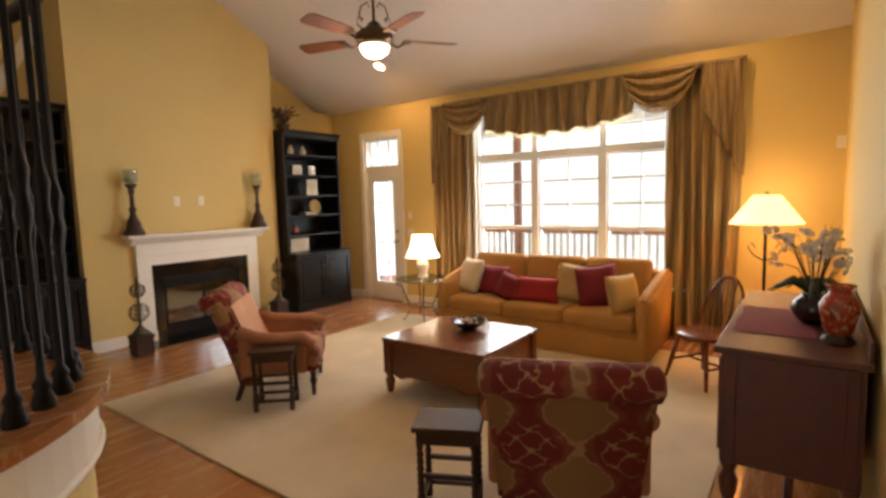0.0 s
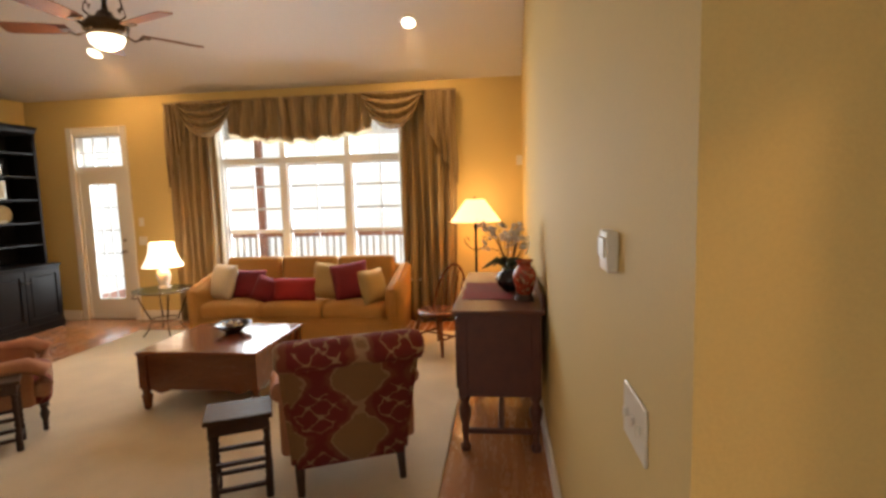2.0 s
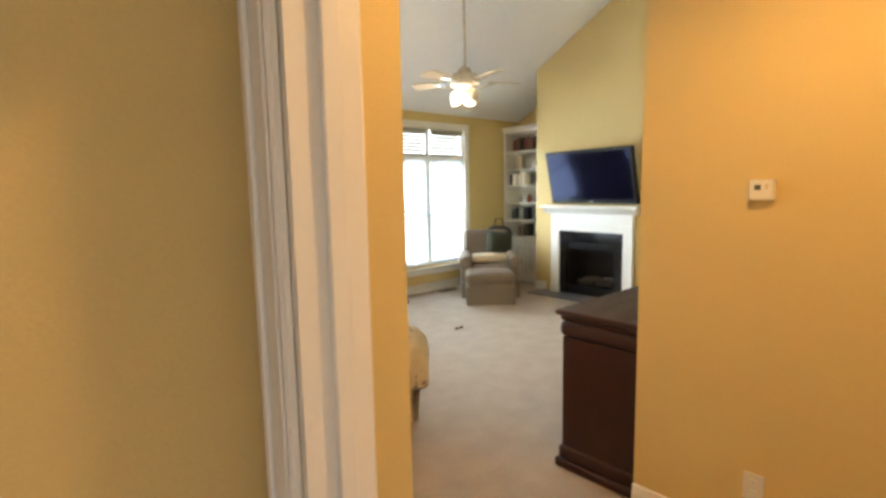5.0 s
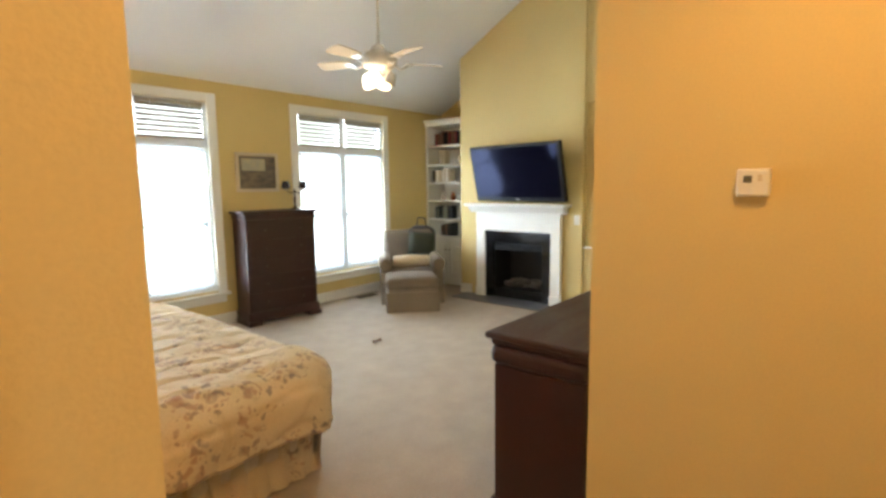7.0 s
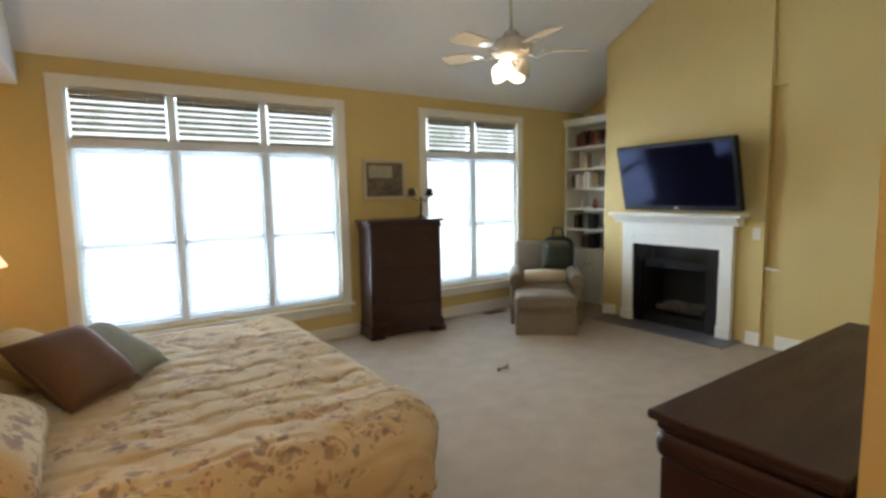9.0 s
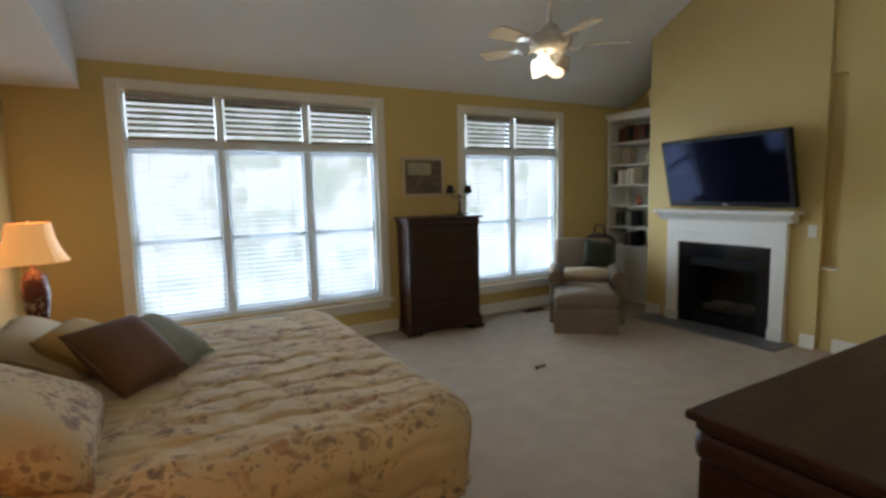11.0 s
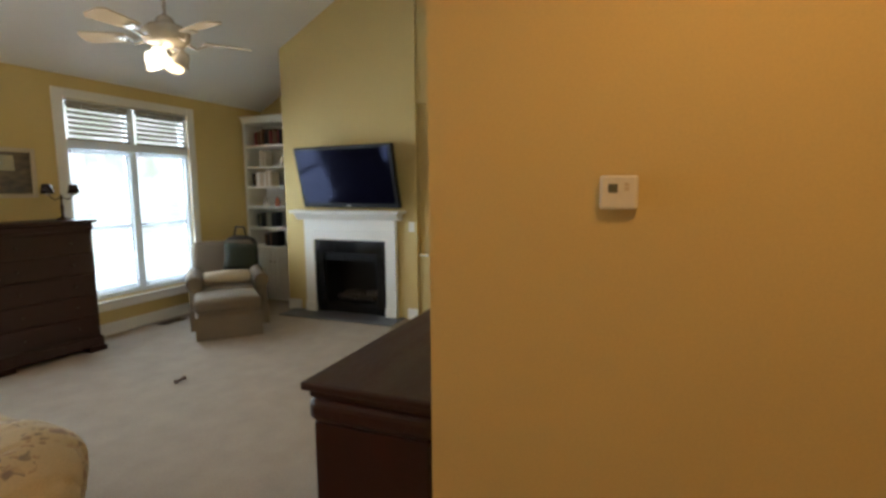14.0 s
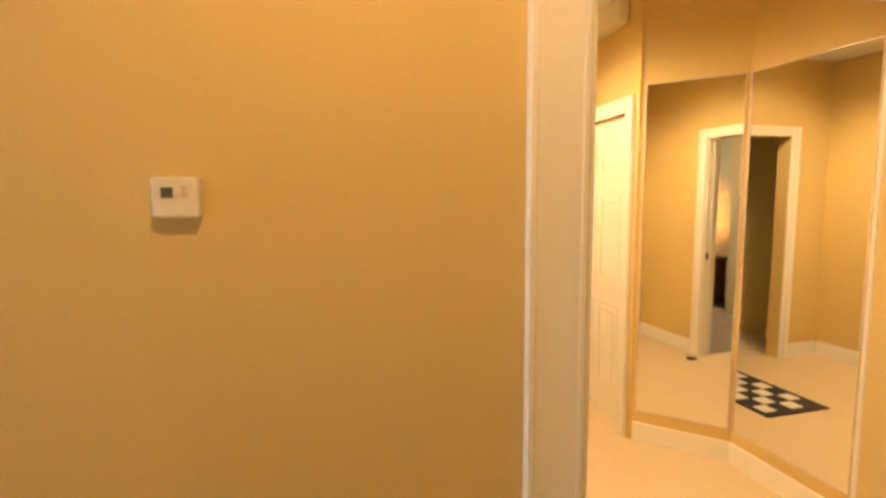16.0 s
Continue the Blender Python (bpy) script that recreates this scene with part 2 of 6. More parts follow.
FLORAL = figured("floral_comforter_cloth", (0.62, 0.49, 0.30), (0.36, 0.21, 0.14), (0.16, 0.13, 0.13), 9.0, 0.9, "floral")
TAUPE = mat("taupe_upholstery", (0.23, 0.18, 0.125), 0.92, 0, 150, 0.2, 0.2)
BROWNC = mat("brown_velvet", (0.15, 0.075, 0.04), 0.85, 0, 120, 0.2, 0.12)
SAGEC = mat("sage_cloth", (0.24, 0.23, 0.16), 0.88, 0, 120, 0.2, 0.12)
SCREEN_TINT = (0.42, 0.48, 1.0, 1)
GRANITE = mat("black_granite", (0.010, 0.010, 0.011), 0.12, 0, 90, 0.4, 0.0)
SLATE = mat("grey_slate", (0.12, 0.12, 0.13), 0.4, 0, 40, 0.25, 0.06)
SOOT = mat("firebox_black", (0.012, 0.011, 0.010), 0.75, 0, 30, 0.4, 0.1)
LOGM = mat("ceramic_log", (0.10, 0.08, 0.06), 0.9, 0, 25, 0.4, 0.3)
SCREEN = mat("dark_tv_glass", (0.004, 0.004, 0.010), 0.06, 0, 10, 0.1, 0)
SCREEN.node_tree.nodes["Principled BSDF"].inputs["Specular Tint"].default_value = SCREEN_TINT
SCREEN.node_tree.nodes["Principled BSDF"].inputs["Specular IOR Level"].default_value = 0.17
PLASTIC = mat("ivory_plastic", (0.74, 0.70, 0.60), 0.4, 0, 80, 0.05, 0.02)
LCD = mat("grey_display", (0.10, 0.11, 0.09), 0.2, 0, 80, 0.05, 0)
CHINA = mat("cream_porcelain", (0.70, 0.62, 0.50), 0.15, 0, 12, 0.2, 0, coat=0.5)
REDVASE = figured("painted_red_vase", (0.42, 0.06, 0.03), (0.50, 0.36, 0.20), (0.10, 0.03, 0.02), 12, 0.2, "floral", 0.12)
LAMPBASE = figured("burgundy_glazed_base", (0.09, 0.02, 0.018), (0.45, 0.38, 0.30), (0.05, 0.02, 0.02), 10, 0.2, "floral", 0.05)
DARKPOT = mat("dark_glazed_pot", (0.03, 0.02, 0.02), 0.2, 0, 20, 0.3, 0.03)
LEAF = mat("dark_green_leaf", (0.045, 0.07, 0.025), 0.6, 0, 30, 0.3, 0.05)
PETAL = mat("white_petal", (0.75, 0.72, 0.68), 0.8, 0, 50, 0.1, 0.03)
TWIG = mat("brown_twig", (0.09, 0.05, 0.03), 0.8, 0, 40, 0.3, 0.1)
DECK = mat("redwood_deck", (0.52, 0.24, 0.17), 0.7, 0, 20, 0.25, 0.08)
GRASS = mat("lawn", (0.06, 0.10, 0.03), 0.95, 0, 15, 0.3, 0.2)
TILE = mat("cream_floor_tile", (0.62, 0.50, 0.32), 0.5, 0, 8, 0.02, 0)
CHECKD = mat("black_rug_cloth", (0.03, 0.03, 0.035), 0.95, 0, 160, 0.2, 0.2)
PATINA = mat("verdigris_wire", (0.10, 0.09, 0.075), 0.6, 0.5, 40, 0.3, 0.05)
# Transom slats: same white blind, painted tan-grey to look shaded against the window.
SLATM = mat("shaded_blind_slat", (0.36, 0.34, 0.29), 0.5, 0, 60, 0.05, 0.02)
SHADE = emit("lit_lampshade_cloth", (1.0, 0.66, 0.30), 2.0)
SHADEC = emit("lit_amber_shade_cloth", (1.0, 0.50, 0.16), 0.9)
SHADEB = emit("lit_pleated_shade", (1.0, 0.84, 0.64), 1.7)
BULBG = emit("lit_frosted_glass", (1.0, 0.88, 0.66), 6.0)
PANE = glassy("window_glass", (0.97, 0.98, 0.98), 0.05)
CLEAR = glassy("clear_glass", (0.90, 0.95, 0.93), 0.18)
TABLEG = glassy("table_glass", (0.62, 0.72, 0.68), 0.3)


def translucent(name, colour):
    m = bpy.data.materials.new(name)
    m.use_nodes = True
    N, L = m.node_tree.nodes, m.node_tree.links
    d, t, x = N.new("ShaderNodeBsdfDiffuse"), N.new("ShaderNodeBsdfTranslucent"), N.new("ShaderNodeMixShader")
    d.inputs[0].default_value = t.inputs[0].default_value = (*colour, 1)
    x.inputs[0].default_value = 0.55
    L.new(d.outputs[0], x.inputs[1]), L.new(t.outputs[0], x.inputs[2]), L.new(x.outputs[0], N["Material Output"].inputs[0])
    return m


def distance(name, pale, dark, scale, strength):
    """Glowing hazy distance for the backdrop: overexposed daylight painted as emission, with faint foliage."""
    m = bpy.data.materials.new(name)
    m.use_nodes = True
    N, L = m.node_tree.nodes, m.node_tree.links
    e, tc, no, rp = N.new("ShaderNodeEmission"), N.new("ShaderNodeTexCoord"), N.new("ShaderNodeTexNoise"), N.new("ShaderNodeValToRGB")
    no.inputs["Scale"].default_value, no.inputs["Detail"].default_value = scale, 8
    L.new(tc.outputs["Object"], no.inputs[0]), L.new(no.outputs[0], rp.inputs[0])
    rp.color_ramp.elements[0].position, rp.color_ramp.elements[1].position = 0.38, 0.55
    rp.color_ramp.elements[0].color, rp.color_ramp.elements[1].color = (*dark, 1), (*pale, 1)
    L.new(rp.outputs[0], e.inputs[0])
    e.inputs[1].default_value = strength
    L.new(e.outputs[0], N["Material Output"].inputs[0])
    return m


SLAT_SHADED = SLATM
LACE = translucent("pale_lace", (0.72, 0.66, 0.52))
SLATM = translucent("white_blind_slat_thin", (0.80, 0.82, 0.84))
FARW = distance("bright_haze", (1.0, 0.99, 0.97), (0.86, 0.87, 0.84), 0.5, 1.35)
FARG = distance("glowing_foliage_backdrop", (0.96, 0.98, 1.0), (0.60, 0.67, 0.58), 3.2, 2.7)
MIRROR = mat("mirror_silver", (0.86, 0.88, 0.86), 0.02, 1.0, 10, 0.0, 0)
for _n in MIRROR.node_tree.nodes:
    if _n.type == 'MAP_RANGE':
        _n.inputs["To Min"].default_value = _n.inputs["To Max"].default_value = 0.015

# ---- mesh helpers ----


def bm_box(bm, x0, y0, z0, x1, y1, z1, bevel=0.0, seg=2):
    vs = [bm.verts.new((x, y, z)) for x in (x0, x1) for y in (y0, y1) for z in (z0, z1)]
    fs = [bm.faces.new([vs[i] for i in f]) for f in ((0, 1, 3, 2), (4, 6, 7, 5), (0, 4, 5, 1), (2, 3, 7, 6), (0, 2, 6, 4), (1, 5, 7, 3))]
    if bevel:
        es = list({e for f in fs for e in f.edges})
        bmesh.ops.bevel(bm, geom=es, offset=bevel, segments=seg, profile=0.5, affect='EDGES')
    return vs


def box(x0, y0, z0, x1, y1, z1, bevel=0.0, seg=2):
    bm = bmesh.new()
    bm_box(bm, min(x0, x1), min(y0, y1), min(z0, z1), max(x0, x1), max(y0, y1), max(z0, z1), bevel, seg)
    return bm


def boxes(*specs, bevel=0.0):
    bm = bmesh.new()
    for s in specs:
        bm_box(bm, *s, bevel)
    return bm


def lathe(profile, segs=24, at=(0, 0, 0)):
    """Turned shape from (radius, height) pairs, closed at both ends."""
    bm = bmesh.new()
    rings = []
    for r, z in profile:
        rings.append([bm.verts.new((at[0] + max(r, 1e-4) * math.cos(2 * math.pi * i / segs), at[1] + max(r, 1e-4) * math.sin(2 * math.pi * i / segs), at[2] + z)) for i in range(segs)])
    for a, b in zip(rings, rings[1:]):
        for i in range(segs):
            f = bm.faces.new((a[i], a[(i + 1) % segs], b[(i + 1) % segs], b[i]))
            f.smooth = True
    bm.faces.new(rings[0][::-1]), bm.faces.new(rings[-1])
    return bm


def tube(points, r, segs=8, closed=False):
    """Round bar along points; r may be a list."""
    bm = bmesh.new()
    pts = [Vector(p) for p in points]
    n = len(pts)
    rings = []
    for i, p in enumerate(pts):
        a = pts[(i - 1) % n] if (closed or i > 0) else p
        b = pts[(i + 1) % n] if (closed or i < n - 1) else p
        q = (b - a).to_track_quat('Z', 'Y')
        rr = r[i] if isinstance(r, (list, tuple)) else r
        rings.append([bm.verts.new(p + q @ Vector((rr * math.cos(2 * math.pi * k / segs), rr * math.sin(2 * math.pi * k / segs), 0))) for k in range(segs)])
    for i in range(n if closed else n - 1):
        a, b = rings[i], rings[(i + 1) % n]
        for k in range(segs):
            bm.faces.new((a[k], a[(k + 1) % segs], b[(k + 1) % segs], b[k])).smooth = True
    if not closed:
        bm.faces.new(rings[0][::-1]), bm.faces.new(rings[-1])
    return bm


def prism(outline, axis, a, b):
    """Extrude an outline of (u, v) along axis x (u=y, v=z), y (u=x, v=z) or z (u=x, v=y)."""
    bm = bmesh.new()
    put = {"x": lambda u, v, w: (w, u, v), "y": lambda u, v, w: (u, w, v), "z": lambda u, v, w: (u, v, w)}[axis]
    lo = [bm.verts.new(put(u, v, a)) for u, v in outline]
    hi = [bm.verts.new(put(u, v, b)) for u, v in outline]
    n = len(outline)
    bm.faces.new(lo[::-1]), bm.faces.new(hi)
    for i in range(n):
        bm.faces.new((lo[i], lo[(i + 1) % n], hi[(i + 1) % n], hi[i]))
    bmesh.ops.recalc_face_normals(bm, faces=bm.faces[:])
    return bm


def pillow(w, h, d, m=None, pinch=0.06):
    """Stuffed square cushion, w wide, h high, d thick, lying in its xz plane."""
    bm = bmesh.new()
    n = 10
    grid = {}
    for s in (-1, 1):
        for i in range(n + 1):
            for j in range(n + 1):
                u, v = 2 * i / n - 1, 2 * j / n - 1
                edge = abs(u) == 1 or abs(v) == 1
                if edge and s == 1:
                    grid[s, i, j] = grid[-1, i, j]
                    continue
                t = max(0.0, (1 - u ** 4) * (1 - v ** 4)) ** 0.55
                k = 1 - pinch * (1 - abs(u * v)) * (1 if edge else 0.6)
                grid[s, i, j] = bm.verts.new((u * w / 2 * k, s * d / 2 * t, v * h / 2 * k))
    for s in (-1, 1):
        for i in range(n):
            for j in range(n):
                q = [grid[s, i, j], grid[s, i + 1, j], grid[s, i + 1, j + 1], grid[s, i, j + 1]]
                f = bm.faces.new(q if s == -1 else q[::-1])
                f.smooth = True
    if m is not None:
        bmesh.ops.transform(bm, matrix=m, verts=bm.verts[:])
    return bm


def soft_box(x0, y0, z0, x1, y1, z1, r=0.05, puff=0.0):
    """Upholstered block with rounded edges and, with puff, a swollen top."""
    bm = box(x0, y0, z0, x1, y1, z1, r, 4)
    if puff:
        bmesh.ops.subdivide_edges(bm, edges=[e for e in bm.edges if e.calc_length() > 0.2], cuts=5, use_grid_fill=True)
        cx, cy = (x0 + x1) / 2, (y0 + y1) / 2
        for v in bm.verts:
            if v.co.z > (z0 + z1) / 2:
                u, w = (v.co.x - cx) / (x1 - x0) * 2, (v.co.y - cy) / (y1 - y0) * 2
                v.co.z += puff * max(0, 1 - u * u) * max(0, 1 - w * w)
    for f in bm.faces:
        f.smooth = True
    return bm


def turned(bm, m):
    bmesh.ops.transform(bm, matrix=m, verts=bm.verts[:])
    return bm


def merge(*bms):
    out = bmesh.new()
    for b in bms:
        me = bpy.data.meshes.new("tmp")
        b.to_mesh(me)
        out.from_mesh(me)
        bpy.data.meshes.remove(me)
        b.free()
    return out


def mesh_of(name, bm, material):
    me = bpy.data.meshes.new(name)
    bm.to_mesh(me)
    bm.free()
    me.materials.append(material)
    return me


def part(name, bm, material, parent, label=""):
    o = new(name, mesh_of(name, bm, material))
    o.parent = parent
    if label:
        tagged(o, label)
    return o


def thing(name, m, label, category, group="", kind=""):
    o = new(name)
    o.empty_display_size = 0.1
    o.matrix_world = m
    return tagged(o, label, category, group, kind)


def solid(name, bm, material, label, category="", kind="structure", group=""):
    return tagged(new(name, mesh_of(name, bm, material)), label, category, group, kind)


def wall_x(name, x0, x1, y0, y1, z1, holes, label):
    """Wall along x with rectangular openings (xa, xb, za, zb)."""
    cuts = sorted({x0, x1, *[h[0] for h in holes], *[h[1] for h in holes]})
    bm = bmesh.new()
    for a, b in zip(cuts, cuts[1:]):
        spans, z = [], 0.0
        for h in sorted(holes, key=lambda q: q[2]):
            if h[0] <= a and h[1] >= b:
                if h[2] > z:
                    spans.append((z, h[2]))
                z = h[3]
        spans.append((z, z1))
        for s in spans:
            bm_box(bm, a, y0, s[0], b, y1, s[1])
    return solid(name, bm, WALL, label, "wall")


def wall_y(name, y0, y1, x0, x1, z1, holes, label):
    w = wall_x(name, y0, y1, x0, x1, z1, holes, label)
    for v in w.data.vertices:
        v.co = (v.co.y, v.co.x, v.co.z)
    w.data.flip_normals()
    return w

# ---- the setting ----
LY, BY = 5.88, 5.24          # window walls of the living room and the bedroom
LR, BR = 1.9, 2.75           # ridges


def lz(y):
    return 3.06 + 0.56 * (LY - max(y, 2 * LR - y))


def bz(y):
    return 2.73 + 0.555 * (BY - max(y, 2 * BR - y))


solid("floor", box(-6.6, -3.1, -0.12, 1.16, LY + 0.15, 0), OAK, "glossy reddish-brown oak strip floor of the living room", "floor")
solid("carpet_floor", boxes((1.16, -0.95, -0.12, 2.96, 0.4, 0.0), (0.75, 0.4, -0.12, 8.1, BY + 0.1, 0.0)), CARPET, "beige cut-pile bedroom carpet", "carpet")
solid("tile_floor", box(2.96, -3.4, -0.12, 7.0, 0.3, 0), TILE, "cream tiled bathroom floor", "floor")
solid("floor_base", boxes((1.16, -3.1, -0.12, 2.96, -0.95, 0.0)), TILE, "plain floor closing the hall", "floor")
# living room shell
wall_x("wall_north", -6.6, 0.82, LY, LY + 0.16, 3.06, [(-5.46, -4.72, 0.0, 2.59), (-3.36, -0.70, 0.55, 2.78)], "golden yellow painted wall with the large window and patio door")
solid("wall_west", prism([(-3.1, 0), (LY, 0), (LY, lz(LY)), (LR, lz(LR)), (-3.1, max(2.4, lz(-3.1)))], "x", -6.6, -6.45), WALL, "golden yellow painted end wall", "wall")
solid("wall_chimney", prism([(2.0, 0), (2.62, 0), (2.62, 0.98), (3.98, 0.98), (3.98, 0), (4.50, 0), (4.50, lz(4.5)), (2.0, lz(2.0))], "x", -6.45, -5.916), WALL, "golden yellow painted chimney breast with fireplace opening", "wall")
solid("wall_east", prism([(0.12, 0), (LY, 0), (LY, lz(LY)), (LR, lz(LR)), (0.12, lz(0.12))], "x", 0.675, 0.82), WALL, "pale yellow painted wall with wall switches", "wall")
solid("wall_hall", box(0.82, 0.12, 0, 1.40, 0.30, 3.2), WALL, "tan-yellow painted return wall beside the bedroom door", "wall")
wall_y("wall_bedroom_door", -3.1, 0.119, 1.10, 1.22, 2.75, [(-0.90, -0.02, 0.0, 2.06)], "yellow painted wall with the bedroom doorway")
solid("wall_stub", box(1.22, 0.085, 0, 1.40, 0.119, 2.75), WALL, "orange-yellow painted wall end inside the bedroom door", "wall")
# Unseen closing wall; its opening is added to let the foyer lamp in.
wall_x("wall_south", -6.6, 1.10, -3.25, -3.1, 2.75, [(-1.4, 0.2, 0.4, 2.6)], "yellow painted foyer wall")
solid("ceiling", merge(prism([(LY + 0.16, lz(LY + 0.16)), (LR, lz(LR)), (LR, lz(LR) + 0.12), (LY + 0.16, lz(LY) + 0.12)], "x", -6.6, 0.82),
                       prism([(-3.25, lz(-3.25)), (LR, lz(LR)), (LR, lz(LR) + 0.12), (-3.25, lz(-3.25) + 0.12)], "x", -6.6, 1.22)), CEIL, "white sloped vaulted living room ceiling", "ceiling")
# bedroom shell
W1 = [(1.58, 3.97, 0.40, 2.50), (5.08, 6.60, 0.40, 2.50)]
wall_x("wall_bedroom_north", 0.82, 8.10, BY, BY + 0.16, 2.73, W1, "warm yellow painted bedroom wall with two wide windows")
solid("wall_bedroom_east", prism([(0.3, 0), (BY, 0), (BY, bz(BY)), (BR, bz(BR)), (0.3, bz(0.3))], "x", 7.95, 8.10), WALL, "yellow painted end wall of the bedroom", "wall")
solid("wall_tv", prism([(2.29, 0), (2.66, 0), (2.66, 0.96), (3.80, 0.96), (3.80, 0), (4.17, 0), (4.17, bz(4.17)), (BR, bz(BR)), (2.29, bz(2.29))], "x", 7.095, 7.95), WALL, "pale yellow chimney breast with fireplace", "wall")
solid("wall_pier", prism([(0.3, 0), (2.16, 0), (2.16, bz(2.16)), (0.3, bz(0.3))], "x", 7.12, 7.95), WALL, "pale yellow painted wall pier", "wall")
solid("wall_recess", merge(prism([(2.161, 0), (2.289, 0), (2.289, bz(2.289)), (2.161, bz(2.161))], "x", 7.18, 7.95), box(7.13, 2.161, 0, 7.179, 2.289, 0.77), prism([(2.161, 2.53), (2.289, 2.53), (2.289, bz(2.289)), (2.161, bz(2.161))], "x", 7.13, 7.179)), WALL, "pale yellow narrow wall niche with a low ledge", "wall")
solid("wall_bedroom_south", prism([(3.02, 0), (7.95, 0), (7.95, 2.73), (3.02, 2.73)], "y", 0.20, 0.34), WALL, "yellow painted bedroom wall behind the dresser", "wall")
wall_y("wall_thermostat", -3.25, 0.34, 2.90, 3.02, 2.75, [(-1.86, -0.955, 0.0, 2.06)], "orange-yellow painted wall with thermostat and bathroom doorway")
solid("wall_bedroom_west_soffit", prism([(0.30, 2.48), (BY, 2.48), (BY, bz(BY)), (BR, bz(BR)), (0.30, bz(0.30))], "x", 0.82, 1.33), CEIL, "white boxed soffit over the bed head", "soffit")
solid("wall_gable", prism([(0.82, 2.75), (7.95, 2.75), (7.95, bz(0.34) + 0.4), (0.82, bz(0.34) + 0.4)], "y", 0.20, 0.33), WALL, "yellow painted wall above the bedroom entrance", "wall")
solid("bedroom_ceiling", merge(prism([(BY + 0.16, bz(BY + 0.16)), (BR, bz(BR)), (BR, bz(BR) + 0.12), (BY + 0.16, bz(BY) + 0.12)], "x", 0.82, 8.10),
                               prism([(0.2, bz(0.2)), (BR, bz(BR)), (BR, bz(BR) + 0.12), (0.2, bz(0.2) + 0.12)], "x", 0.82, 8.10)), CEILB, "white sloped bedroom ceiling", "ceiling")
solid("hall_ceiling", box(1.22, -3.4, 2.75, 7.05, 0.2, 2.87), CEIL, "flat white hall and bathroom ceiling", "ceiling")
# hall and bathroom shell
solid("wall_hall_south", box(1.22, -3.25, 0, 2.90, -3.1, 2.75), WALL, "yellow painted hall end wall", "wall")
solid("wall_bath_door", boxes((4.721, -2.30, 0, 4.86, -2.15, 2.75), (4.86, -2.30, 2.06, 5.62, -2.15, 2.75), (5.621, -2.15, 0, 5.659, -2.14, 2.75)), WALL, "bright yellow bathroom wall around a white door", "wall")
solid("wall_bath_side", box(4.72, -3.4, 0, 4.85, -2.30, 2.75), WALL, "bright yellow bathroom wall behind the mirrors", "wall")
solid("wall_bath_south", box(3.02, -3.4, 0, 4.72, -3.25, 2.75), WALL, "bright yellow bathroom end wall", "wall")
MIRRORS = [((4.72, -2.17), (4.36, -2.58)), ((4.36, -2.58), (3.67, -2.63)), ((3.67, -2.63), (3.31, -2.33))]
for a, b in MIRRORS:
    solid("wall_mirror_bay", prism([a, b, (b[0], -2.95), (a[0], -2.95)], "z", 0, 2.75), WALL, "bright yellow angled wall carrying a mirror", "wall")
solid("wall_bath_pier", box(3.02, -3.2, 0, 3.309, -2.33, 2.75), WALL, "bright yellow wall beside the mirror bay", "wall")
wall_y("wall_bath_east", -2.15, -0.10, 5.66, 5.78, 2.75, [(-1.36, -0.58, 0.0, 2.06)], "yellow bathroom wall with a cased doorway")
solid("wall_closet_east", box(6.95, -2.30, 0, 7.05, 0.20, 2.75), SAGEW, "sage green painted wall of the small room", "wall")
solid("wall_closet_south", box(5.62, -2.30, 0, 6.95, -2.151, 2.75), SAGEW, "sage green painted wall of the small room", "wall")
solid("wall_bath_north", box(3.02, -0.10, 0, 6.95, 0.02, 2.75), WALL, "yellow bathroom wall with a baseboard", "wall")


def skirting(x0, y0, x1, y1, h=0.13):
    """Baseboard with a stepped top on a wall face; the box is given by two corners."""
    cx, cy = abs(x1 - x0) > abs(y1 - y0), 0
    bm = boxes((min(x0, x1), min(y0, y1), 0, max(x0, x1), max(y0, y1), h * 0.82))
    s = 0.25
    if cx:
        bm_box(bm, min(x0, x1), min(y0, y1) + (0.004 if y0 > y1 else 0), h * 0.82, max(x0, x1), max(y0, y1) - (0 if y0 > y1 else 0.004), h)
    else:
        bm_box(bm, min(x0, x1) + (0.004 if x0 > x1 else 0), min(y0, y1), h * 0.82, max(x0, x1) - (0 if x0 > x1 else 0.004), max(y0, y1), h)
    return solid("baseboard", bm, TRIM, "white painted baseboard", "baseboard")


for q in ((-4.62, LY, 0.655, LY - 0.018), (-6.45, LY, -5.56, LY - 0.018), (-5.916, 2.0, -5.898, 2.36), (-5.916, 4.22, -5.898, 4.5), (0.675, 0.12, 0.657, LY - 0.02),
          (0.84, BY, 7.35, BY - 0.018), (7.095, 2.29, 7.077, 2.42), (7.095, 3.98, 7.077, 4.17), (7.12, 0.36, 7.102, 2.16),
          (2.90, -0.81, 2.882, 0.34, 0.20), (3.02, -0.86, 3.038, -0.12), (3.04, -0.10, 5.64, -0.118), (5.66, -0.48, 5.642, -0.12), (6.95, -2.13, 6.932, -0.12), (3.04, 0.34, 7.1, 0.358)):
    skirting(*q)


